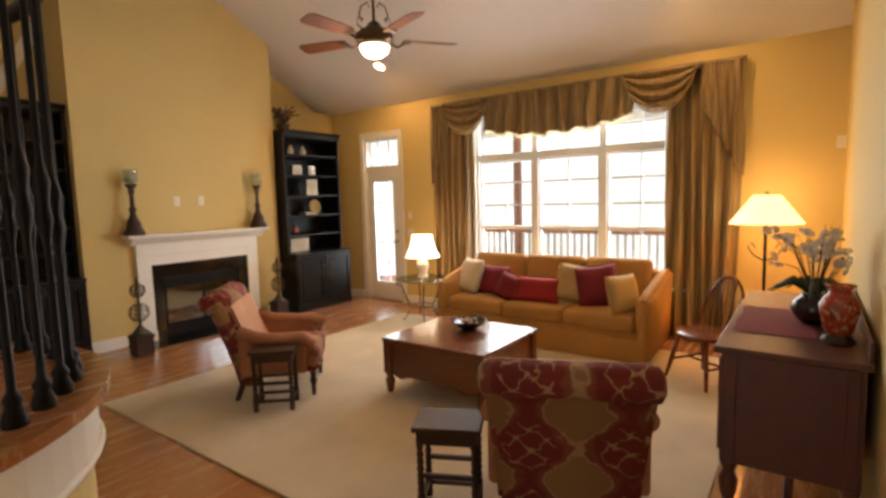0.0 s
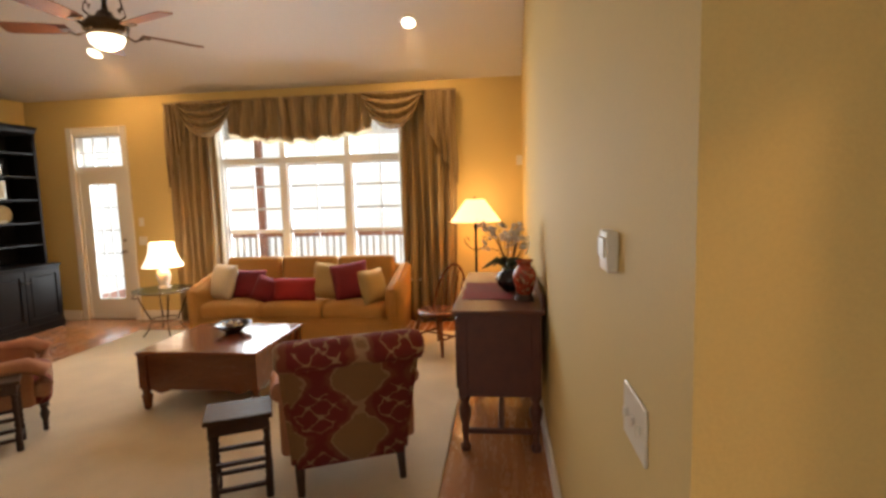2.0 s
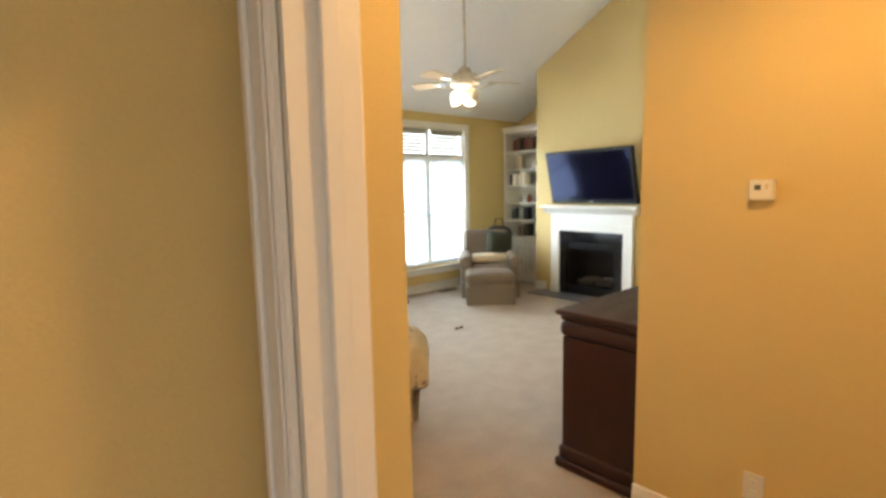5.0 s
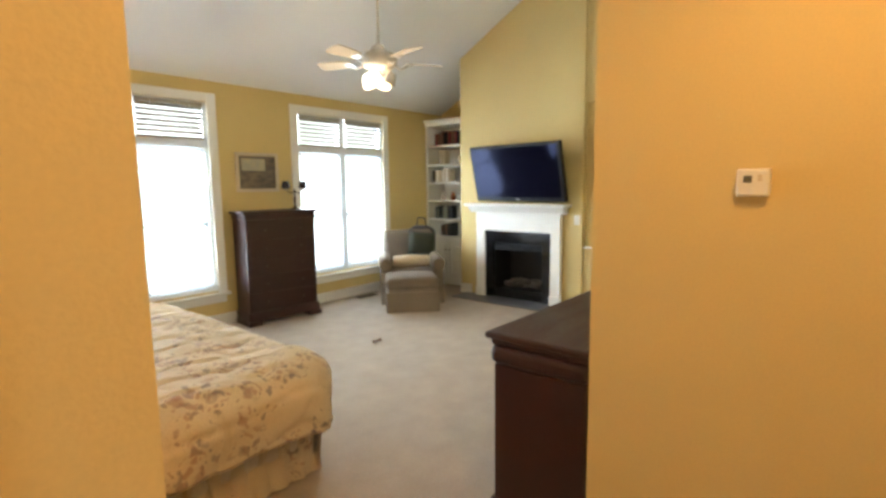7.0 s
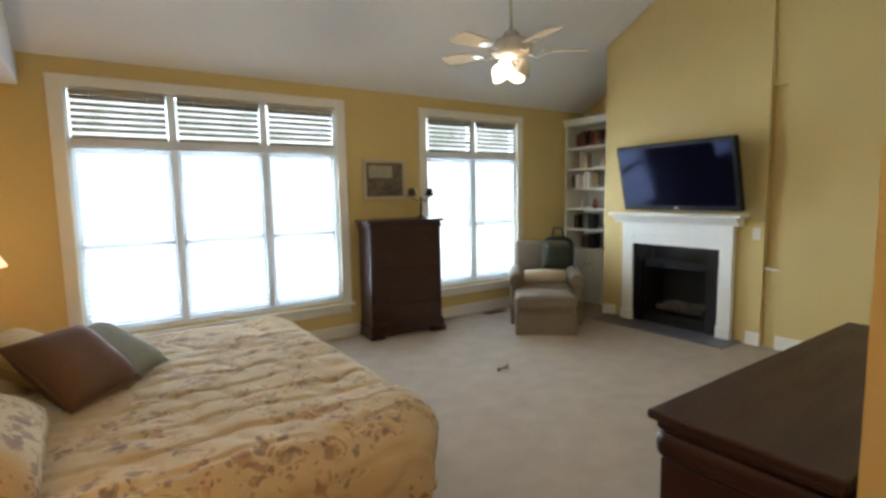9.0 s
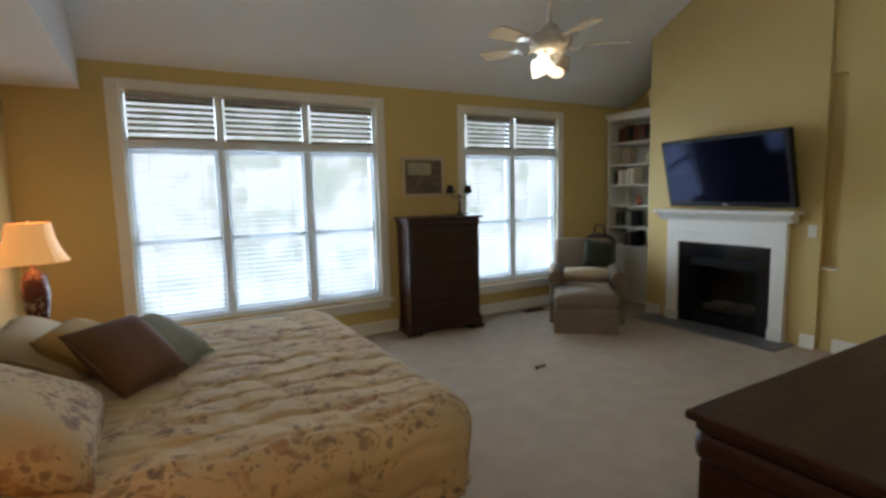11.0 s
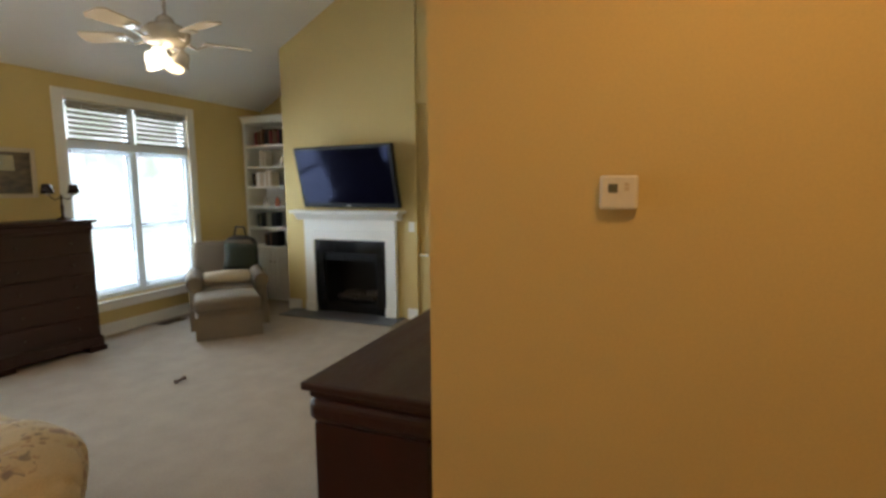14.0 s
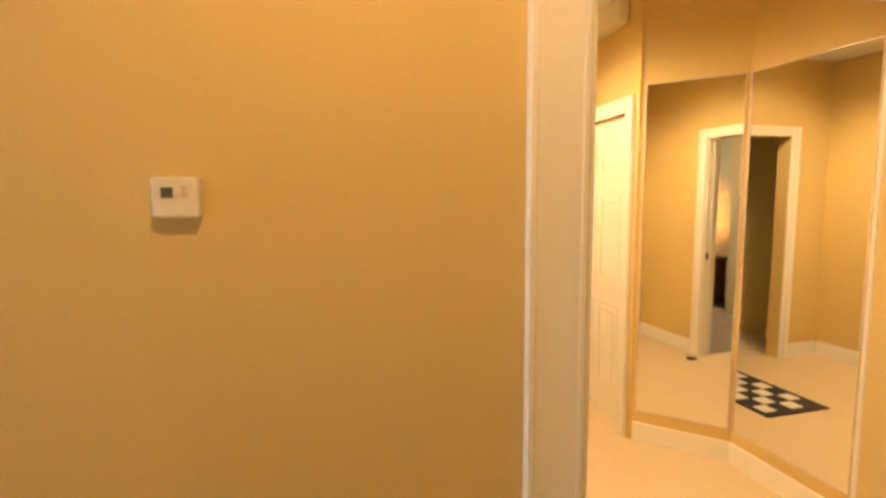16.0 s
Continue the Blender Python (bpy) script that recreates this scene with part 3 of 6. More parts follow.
def casing(name, side, a, b, top, face, depth, w, label):
    """Door casing round an opening on a wall face: side 'x' lies on a plane x = face, else y = face."""
    t = face + depth
    o = thing(name, pose(0, 0, 0), label, "door casing", kind="structure")
    for s in ((a - w, 0, a, top + w), (b, 0, b + w, top + w), (a, top, b, top + w)):
        u0, z0, u1, z1 = s
        bm = box(face, u0, z0, t, u1, z1, 0.006, 1) if side == "x" else box(u0, face, z0, u1, t, z1, 0.006, 1)
        if z0 == 0:
            # raised band on the outer edge, bead on the inner
            v0, v1 = (u0, u0 + 0.018) if u0 < a else (u1 - 0.018, u1)
            w0, w1 = (u1 - 0.022, u1 - 0.010) if u0 < a else (u0 + 0.010, u0 + 0.022)
            up = 0.010 if depth > 0 else -0.010
            bands = [(v0, v1, up), (w0, w1, up * 0.5)]
            for e0, e1, h in bands:
                bm_box(bm, *((min(t, t + h), e0, 0, max(t, t + h), e1, top + w) if side == "x" else (e0, min(t, t + h), 0, e1, max(t, t + h), top + w)), 0.003, 2)
        part("casing_board", bm, TRIM, o)
    return o


casing("door_casing_1", "x", -0.90, -0.02, 2.06, 1.10, -0.022, 0.078, "white painted casing on the bedroom doorway")
casing("door_casing_2", "x", -0.90, -0.02, 2.06, 1.22, 0.022, 0.10, "white painted casing on the bedroom doorway")
jm = thing("door_jamb_1", pose(0, 0, 0), "white painted jamb with stop of the bedroom doorway", "door jamb", kind="structure")
part("jamb_board", box(1.098, -0.035, 0, 1.222, -0.019, 2.06), TRIM, jm)
part("door_stop", box(1.15, -0.048, 0, 1.185, -0.035, 2.06, 0.003, 1), TRIM, jm)
part("strike_plate", box(1.192, -0.039, 0.93, 1.216, -0.034, 0.99), STEEL, jm, "brass strike plate")
part("head_jamb", box(1.098, -0.90, 2.045, 1.222, -0.035, 2.06), TRIM, jm)
casing("door_casing_3", "x", -1.86, -0.955, 2.06, 2.90, -0.022, 0.14, "white painted casing on the bathroom doorway")
jb = thing("door_jamb_2", pose(0, 0, 0), "white painted jamb of the bathroom doorway", "door jamb", kind="structure")
part("jamb_board", box(2.898, -0.97, 0, 3.022, -0.954, 2.06), TRIM, jb)
part("door_stop", box(2.94, -0.982, 0, 2.975, -0.97, 2.06, 0.003, 1), TRIM, jb)
part("strike_plate", box(2.985, -0.975, 0.94, 3.01, -0.969, 1.0), IRON, jb, "dark strike plate")
casing("door_casing_4", "y", 4.86, 5.62, 2.06, -2.15, 0.02, 0.10, "white painted casing round the bathroom closet door")
casing("door_casing_5", "x", -1.36, -0.58, 2.06, 5.66, -0.02, 0.09, "white painted casing of the small room doorway")
casing("door_casing_6", "x", -1.86, -0.955, 2.06, 3.02, 0.022, 0.09, "white painted casing on the bathroom side of the doorway")


# ---- windows and doors ----
def pane_at(name, parent, x0, z0, x1, z1, y):
    p = part(name, box(x0, y - 0.004, z0, x1, y + 0.004, z1), PANE, parent)
    p.visible_shadow = False
    return p


def window(name, xs, y, z0, z1, zt, zm, grid, label):
    """Mulled window: sashes in the bays xs, transom bar at zt, meeting rail at zm, face of wall at y."""
    w = thing(name, pose(0, 0, 0), label, "window", kind="structure")
    xa, xb = xs[0][0], xs[-1][1]
    fr = [(xa - 0.05, y + 0.03, z0 - 0.03, xa, y + 0.13, z1 + 0.03), (xb, y + 0.03, z0 - 0.03, xb + 0.05, y + 0.13, z1 + 0.03),
          (xa, y + 0.03, z1 - 0.01, xb, y + 0.13, z1 + 0.03), (xa, y + 0.03, z0 - 0.03, xb, y + 0.13, z0 + 0.02), (xa, y + 0.03, zt - 0.045, xb, y + 0.13, zt + 0.045)]
    for (a, b), (c, d) in zip(xs, xs[1:]):
        fr.append((b, y + 0.034, z0 + 0.02, c, y + 0.126, z1 - 0.01))
    part("window_frame", boxes(*fr, bevel=0.004), SASH, w)
    tw = 0.085
    for n, q in (("casing_board", (xa - 0.05 - tw, y - 0.02, z0 - 0.05, xa - 0.03, y, z1 + 0.02 + tw)), ("casing_board", (xb + 0.03, y - 0.02, z0 - 0.05, xb + 0.05 + tw, y, z1 + 0.02 + tw)),
                 ("casing_board", (xa - 0.03, y - 0.02, z1 + 0.01, xb + 0.03, y, z1 + 0.02 + tw)), ("window_sill", (xa - 0.16, y - 0.06, z0 - 0.075, xb + 0.16, y + 0.03, z0 - 0.045)),
                 ("apron", (xa - 0.12, y - 0.016, z0 - 0.16, xb + 0.12, y, z0 - 0.075))):
        part(n, box(*q, 0.005, 1), TRIM, w)
    for a, b in xs:
        sash = part("sash", boxes((a, y + 0.06, zm - 0.025, b, y + 0.09, zm + 0.025), (a, y + 0.06, z0 + 0.02, a + 0.03, y + 0.09, zt - 0.045), (b - 0.03, y + 0.06, z0 + 0.02, b, y + 0.09, zt - 0.045),
                                  (a + 0.03, y + 0.06, z0 + 0.02, b - 0.03, y + 0.09, z0 + 0.07), (a + 0.03, y + 0.06, zt - 0.075, b - 0.03, y + 0.09, zt - 0.045)), SASH, w)
        pane_at("pane", sash, a + 0.03, z0 + 0.07, b - 0.03, zm - 0.025, y + 0.075)
        pane_at("pane", sash, a + 0.03, zm + 0.025, b - 0.03, zt - 0.075, y + 0.075)
        pane_at("pane", w, a, zt + 0.045, b, z1 - 0.01, y + 0.075)
        if grid:
            nx, zs = grid
            bars = [(a + (b - a) * (k + 1) / nx - 0.010, y + 0.066, z0 + 0.03, a + (b - a) * (k + 1) / nx + 0.010, y + 0.084, z1 - 0.01) for k in range(nx - 1)]
            bars += [(a + 0.02, y + 0.068, z - 0.012, b - 0.02, y + 0.082, z + 0.012) for z in zs]
            for q in bars:
                part("muntin", box(*q), SASH, w)
    return w


window("window_1", [(-3.30, -2.50), (-2.42, -1.62), (-1.54, -0.76)], LY, 0.60, 2.75, 2.14, 1.20, (2, (1.50, 1.80, 2.45)), "white mulled living room window with grilles and transoms")
BAYS = [[(1.63, 2.35), (2.42, 3.16), (3.23, 3.92)], [(5.13, 5.80), (5.88, 6.55)]]
window("window_2", BAYS[0], BY, 0.43, 2.49, 2.05, 1.17, None, "white triple bedroom window with transoms")
window("window_3", BAYS[1], BY, 0.43, 2.49, 2.05, 1.17, None, "white double bedroom window with transoms")


def blind(a, b, z0, z1, y, pitch, tilt, label, material):
    o = thing("window_blind", pose(0, y, 0), label, "blind", "blinds in the bedroom windows")
    part("headrail", box(a + 0.01, -0.02, z1 - 0.04, b - 0.01, 0.025, z1, 0.004, 1), material, o)
    part("bottom_rail", box(a + 0.01, -0.02, z0, b - 0.01, 0.02, z0 + 0.025, 0.004, 1), material, o)
    me = mesh_of("slat", turned(box(a + 0.012, -0.022, -0.0012, b - 0.012, 0.022, 0.0012), Matrix.Rotation(radians(tilt), 4, 'X')), material)
    z = z1 - 0.06
    while z > z0 + 0.04:
        s = new("slat", me)
        s.parent, s.location = o, (0, 0, z)
        z -= pitch
    for x in (a + 0.15, b - 0.15):
        part("cord", tube([(x, -0.026, z0 + 0.02), (x, -0.026, z1 - 0.02)], 0.002, 5), SLATM, o)
    return o


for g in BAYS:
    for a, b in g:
        blind(a, b, 2.09, 2.48, BY + 0.012, 0.052, 60, "white slatted blind lowered over a transom, slats coloured as if shaded", SLAT_SHADED)
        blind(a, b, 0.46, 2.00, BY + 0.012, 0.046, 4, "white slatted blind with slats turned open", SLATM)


def glass_door():
    d = thing("door_1", pose(-5.09, LY, 0), "white patio door with a gridded glass panel and transom", "door", kind="structure")
    part("door_frame", boxes((-0.37, 0.02, 0, -0.335, 0.14, 2.59), (0.335, 0.02, 0, 0.37, 0.14, 2.59), (-0.335, 0.02, 2.55, 0.335, 0.14, 2.59), (-0.335, 0.02, 2.05, 0.335, 0.14, 2.15)), TRIM, d)
    for q in ((-0.45, -0.02, 0, -0.36, 0, 2.68), (0.36, -0.02, 0, 0.45, 0, 2.68), (-0.36, -0.02, 2.58, 0.36, 0, 2.68)):
        part("casing_board", box(*q, 0.005, 1), TRIM, d)
    slab = part("door_slab", boxes((-0.335, 0.03, 0.012, -0.20, 0.075, 2.05), (0.20, 0.03, 0.012, 0.335, 0.075, 2.05), (-0.20, 0.03, 0.012, 0.20, 0.075, 0.30), (-0.20, 0.03, 1.90, 0.20, 0.075, 2.05)), TRIM, d)
    p = part("pane", box(-0.20, 0.045, 0.30, 0.20, 0.053, 1.90), PANE, slab)
    p.visible_shadow = False
    for k in range(1, 5):
        part("muntin", box(-0.20, 0.04, 0.30 + 0.32 * k - 0.006, 0.20, 0.058, 0.30 + 0.32 * k + 0.006), SASH, slab)
    for x in (-0.067, 0.067):
        part("muntin", box(x - 0.006, 0.041, 0.30, x + 0.006, 0.057, 1.90), SASH, slab)
    p = part("transom_pane", box(-0.335, 0.06, 2.15, 0.335, 0.068, 2.55), PANE, d)
    p.visible_shadow = False
    for q in ((-0.12, 0.05, 2.15, -0.108, 0.078, 2.55), (0.108, 0.05, 2.15, 0.12, 0.078, 2.55), (-0.335, 0.052, 2.335, 0.335, 0.076, 2.347), (-0.108, 0.052, 2.25, 0.108, 0.076, 2.262)):
        part("muntin", box(*q), SASH, d)
    part("door_handle", merge(lathe([(0.028, 0), (0.028, 0.012), (0.012, 0.018), (0.012, 0.04), (0.028, 0.05), (0.026, 0.07), (0.0, 0.075)], 14)), STEEL, slab, "brass knob").matrix_basis = pose(0.27, 0.03, 0.96, 90, 0, 0)
    part("deadbolt", lathe([(0.026, 0), (0.026, 0.015), (0.0, 0.018)], 14), STEEL, slab).matrix_basis = pose(0.27, 0.03, 1.12, 90, 0, 0)
    part("threshold", box(-0.40, 0.0, 0, 0.40, 0.15, 0.012), DARKW, d)


glass_door()


def panel_door(m):
    d = thing("door_2", m, "closed white six-panel bathroom door", "door", kind="structure")
    slab = part("door_slab", box(-0.38, -0.022, 0.01, 0.38, 0.022, 2.055, 0.003, 1), TRIM, d)
    for x in (-0.17, 0.17):
        for z0, z1 in ((0.22, 0.80), (0.98, 1.55), (1.70, 1.92)):
            fr = boxes((x - 0.13, 0.022, z0, x - 0.115, 0.028, z1), (x + 0.115, 0.022, z0, x + 0.13, 0.028, z1), (x - 0.115, 0.022, z0, x + 0.115, 0.028, z0 + 0.015), (x - 0.115, 0.022, z1 - 0.015, x + 0.115, 0.028, z1))
            part("panel_moulding", fr, TRIM, slab)
            part("panel", box(x - 0.085, 0.022, z0 + 0.045, x + 0.085, 0.031, z1 - 0.045, 0.006, 1), TRIM, slab)
    for z in (0.25, 1.05, 1.85):
        part("hinge", box(-0.392, 0.018, z - 0.045, -0.372, 0.030, z + 0.045), STEEL, d, "brass hinge")
    part("door_handle", lathe([(0.026, 0), (0.026, 0.012), (0.011, 0.018), (0.011, 0.04), (0.027, 0.05), (0.0, 0.075)], 14), STEEL, slab).matrix_basis = pose(0.30, 0.022, 0.95, -90, 0, 0)


panel_door(pose(5.24, -2.19, 0))

# ---- outside ----
solid("ground", box(-400, -400, -0.9, 400, 400, -0.5), GRASS, "green lawn reaching to the distance", "ground")
solid("deck", box(-7, LY + 0.16, -0.2, 0.7, LY + 3.0, -0.03), DECK, "red-brown boarded deck outside the living room", "deck")


def deck_railing(y):
    r = thing("deck_railing", pose(0, y, -0.03), "red-brown wooden deck railing with square balusters", "railing")
    part("top_rail", box(-7, -0.07, 0.95, 0.7, 0.07, 1.09, 0.01, 1), DECK, r)
    part("bottom_rail", box(-7, -0.03, 0.12, 0.7, 0.03, 0.20), DECK, r)
    me = mesh_of("baluster", box(-0.02, -0.02, 0.2, 0.02, 0.02, 0.95), PETAL)
    for i in range(60):
        b = new("baluster", me)
        b.parent, b.location = r, (-6.95 + i * 0.13, 0, 0)
    for x in (-6.9, -4.2, 0.5):
        part("post", box(x - 0.06, -0.06, 0, x + 0.06, 0.06, 3.0, 0.006, 1), DECK, r)


deck_railing(LY + 2.9)
solid("porch_roof", box(-7, LY + 0.16, 3.02, 0.7, LY + 3.1, 3.12), SASH, "pale boarded porch ceiling outside the window", "porch roof")
solid("porch_beam", box(-7, LY + 2.82, 2.80, 0.7, LY + 2.98, 3.019, 0.01, 1), SASH, "pale painted porch header beam", "beam")


# Emissive sheets close outside the walls stand in for the bright outdoors.
solid("backdrop", box(-16, 10.4, -0.5, 0.74, 10.5, 10), FARW, "white overexposed sky and haze beyond the deck", "backdrop")
solid("backdrop_2", box(0.76, 8.6, -0.5, 22, 8.7, 9), FARG, "glowing backdrop painted as bright hazy foliage beyond the bedroom windows", "backdrop")

# ---- living room ----
solid("rug", box(-4.2, 1.46, 0.002, 0.05, 5.25, 0.016, 0.005, 1), RUGM, "large pale cream wool rug on the oak floor", "rug", "")
solid("hearth_slab", box(-5.915, 2.35, 0.001, -5.50, 4.20, 0.010), GRANITE, "black stone hearth slab set in the floor", "hearth")


def fireplace(m, w, h, ow, oh, glass, label):
    """Mantel facing local +x; the opening is ow x oh, the shelf w wide at height h."""
    f = thing("fireplace", m, label, "fireplace")
    hw, ho = w / 2, ow / 2
    for s in (-1, 1):
        a, b = sorted((s * ho, s * (hw - 0.12)))
        part("pilaster", boxes((0, a, 0, 0.06, b, h - 0.26), (0, a - 0.005, 0, 0.075, b + 0.005, 0.13), bevel=0.006), TRIM, f)
    part("frieze", box(0, -hw + 0.12, h - 0.26, 0.065, hw - 0.12, h - 0.12, 0.004, 1), TRIM, f)
    part("lintel", box(0, -ho, oh, 0.055, ho, h - 0.26), TRIM, f)
    part("crown_moulding", merge(prism([(0, h - 0.12), (0.09, h - 0.12), (0.10, h - 0.10), (0.12, h - 0.09), (0.16, h - 0.05), (0.17, h - 0.035), (0, h - 0.035)], "y", -hw + 0.05, hw - 0.05)), TRIM, f)
    part("mantel_shelf", box(-0.0, -hw, h - 0.035, 0.20, hw, h, 0.008, 2), TRIM, f)
    part("surround", boxes((0.0, -ho, 0.0, 0.035, -ho + 0.13, oh), (0.0, ho - 0.13, 0.0, 0.035, ho, oh), (0.0, -ho + 0.13, oh - 0.16, 0.035, ho - 0.13, oh)), GRANITE, f, "polished black stone slips")
    hi = ho - 0.13
    part("firebox", boxes((-0.42, -hi, 0.0, -0.40, hi, oh - 0.16), (-0.40, -hi - 0.02, 0.0, 0.0, -hi, oh - 0.16), (-0.40, hi, 0.0, 0.0, hi + 0.02, oh - 0.16), (-0.40, -hi, 0.0, 0.0, hi, 0.10), (-0.40, -hi, oh - 0.18, 0.0, hi, oh - 0.16)), SOOT, f)
    for z in [0.02 + 0.03 * k for k in range(4)] + [oh - 0.26 + 0.03 * k for k in range(3)]:
        part("louvre", box(0.0, -hi, z, 0.012, hi, z + 0.02), IRON, f)
    for k in range(4):
        y = -hi * 0.5 + hi * 0.33 * k
        part("log", tube([(-0.25 + 0.05 * (k % 2), y - 0.16, 0.16 + 0.05 * (k % 2)), (-0.2, y, 0.18 + 0.05 * (k % 2)), (-0.16, y + 0.17, 0.17 + 0.06 * (k % 2))], [0.04, 0.05, 0.035], 9), LOGM, f, "charred ceramic log")
    if glass:
        fr = part("door_frame", boxes((0.012, -hi, 0.14, 0.03, -hi + 0.03, oh - 0.27), (0.012, hi - 0.03, 0.14, 0.03, hi, oh - 0.27), (0.012, -0.015, 0.14, 0.03, 0.015, oh - 0.27), (0.012, -hi, oh - 0.30, 0.03, hi, oh - 0.27), (0.012, -hi, 0.14, 0.03, hi, 0.17)), IRON, f, "dark metal glass-door frame")
        for a, b in ((-hi + 0.03, -0.015), (0.015, hi - 0.03)):
            part("glass_pane", box(0.016, a, 0.17, 0.022, b, oh - 0.30), CLEAR, fr)
    return f


fireplace(pose(-5.914, 3.30, 0), 1.82, 1.28, 1.26, 0.91, True, "white painted mantel fireplace with black stone surround")


def candlestick(m):
    c = thing("candlestick", m, "tall dark turned candlestick with glass cup on the mantel", "candlestick", "candlesticks on the mantel")
    part("stem", lathe([(0.085, 0), (0.09, 0.02), (0.08, 0.05), (0.06, 0.10), (0.062, 0.13), (0.035, 0.19), (0.022, 0.24), (0.034, 0.28), (0.02, 0.31), (0.018, 0.44), (0.032, 0.47), (0.02, 0.49), (0.05, 0.53), (0.05, 0.545)], 16), DARKW, c)
    part("glass_cup", lathe([(0.025, 0.546), (0.056, 0.56), (0.060, 0.68), (0.062, 0.70), (0.057, 0.70), (0.052, 0.57), (0.0, 0.56)], 20), CLEAR, c, "clear glass hurricane cup")
    part("candle", lathe([(0.035, 0.562), (0.035, 0.64), (0.0, 0.645)], 14), CREAM, c, "ivory pillar candle")
    return c


cs = candlestick(pose(-5.80, 2.49, 1.281))
cs.scale = (1.25, 1.25, 1.06)
copy_thing(cs, pose(-5.80, 4.10, 1.281))


def wall_plate(m, kind, label):
    p = thing("wall_plate", m, label, "switch" if kind != "outlet" else "outlet")
    w = {"double": 0.06, "triple": 0.085}.get(kind, 0.037)
    part("plate", box(-w, -0.006, -0.058, w, 0, 0.058, 0.003, 1), PLASTIC, p)
    if kind == "outlet":
        for z in (-0.022, 0.022):
            part("socket", box(-0.016, -0.009, z - 0.013, 0.016, -0.006, z + 0.013, 0.003, 1), PLASTIC, p)
    else:
        for x in {"single": (0,), "double": (-0.023, 0.023)}.get(kind, (-0.046, 0, 0.046)):
            part("toggle", box(x - 0.005, -0.016, -0.01, x + 0.005, -0.006, 0.012, 0.002, 1), PLASTIC, p)
    return p


# plates lie with their face on local -y
wall_plate(pose(-5.916, 3.05, 1.66, 0, 0, 90), "outlet", "ivory outlet plate above the mantel")
wall_plate(pose(-5.916, 3.36, 1.66, 0, 0, 90), "single", "ivory switch plate above the mantel")
wall_plate(pose(-4.53, LY, 1.37), "single", "ivory switch plate beside the patio door")
wall_plate(pose(-4.53, LY, 1.11), "double", "ivory double switch plate beside the patio door")
wall_plate(pose(0.675, 0.42, 1.125, 0, 0, -90), "triple", "ivory triple switch plate on the pale wall")
wall_plate(pose(0.675, 0.75, 0.35, 0, 0, -90), "outlet", "ivory outlet plate low on the pale wall")
wall_plate(pose(0.64, LY, 2.03), "single", "small white sensor plate near the corner")
wall_plate(pose(2.90, -0.155, 0.40, 0, 0, -90), "outlet", "ivory outlet plate below the thermostat")
wall_plate(pose(7.095, 2.36, 1.12, 0, 0, -90), "single", "ivory switch plate beside the bedroom mantel")


def thermostat(m, w, h, label, lcd):
    t = thing("thermostat", m, label, "thermostat")
    part("case", box(-w, -0.028, -h, w, 0, h, 0.006, 2), PLASTIC, t)
    if lcd:
        part("display", box(-w * 0.55, -0.030, 0, -w * 0.05, -0.0275, h * 0.5), LCD, t, "grey display window")
        for z in (0.2, 0.45):
            part("button", box(w * 0.3, -0.031, h * z - 0.004, w * 0.55, -0.0275, h * z + 0.004), CREAM, t)
    else:
        part("cover", box(-w * 0.8, -0.034, -h * 0.3, w * 0.8, -0.0275, h * 0.7, 0.003, 1), PLASTIC, t)
    return t


thermostat(pose(0.675, 0.63, 1.455, 0, 0, -90), 0.045, 0.048, "small ivory thermostat on the pale wall", False)
thermostat(pose(2.90, -0.133, 1.562, 0, 0, -90), 0.041, 0.038, "white square thermostat with grey display", True)


def topiary(m):
    t = thing("wire_topiary", m, "dark wire globe topiary standing in a box planter", "plant stand", "topiaries beside the fireplace")
    part("planter", boxes((-0.09, -0.09, 0, 0.09, 0.09, 0.20), (-0.10, -0.10, 0.18, 0.10, 0.10, 0.215), bevel=0.006), DARKW, t, "dark square planter box")
    part("stem", tube([(0, 0, 0.2), (0, 0, 0.84)], 0.009, 8), PATINA, t)
    part("skirt", lathe([(0.11, 0.215), (0.075, 0.25), (0.03, 0.30), (0.012, 0.33)], 14), PATINA, t)
    for z, r in ((0.46, 0.10), (0.70, 0.075)):
        bms = []
        for k in range(5):
            a = math.pi * k / 5
            bms.append(tube([(r * math.cos(a) * math.sin(u), r * math.sin(a) * math.sin(u), z + r * math.cos(u)) for u in [2 * math.pi * i / 20 for i in range(20)]], 0.0035, 5, True))
        for dz in (-0.5, 0, 0.5):
            rr = r * math.sqrt(1 - dz * dz)
            bms.append(tube([(rr * math.cos(u), rr * math.sin(u), z + r * dz) for u in [2 * math.pi * i / 20 for i in range(20)]], 0.0035, 5, True))
        globe = part("wire_globe", bms.pop(0), PATINA, t)
        for hoop in bms:
            part("wire_hoop", hoop, PATINA, globe)
    part("finial", lathe([(0.008, 0.77), (0.02, 0.80), (0.012, 0.82), (0.0, 0.85)], 10), PATINA, t)
    return t


tp = topiary(pose(-5.40, 2.30, 0.011))
copy_thing(tp, pose(-5.66, 4.26, 0.001))


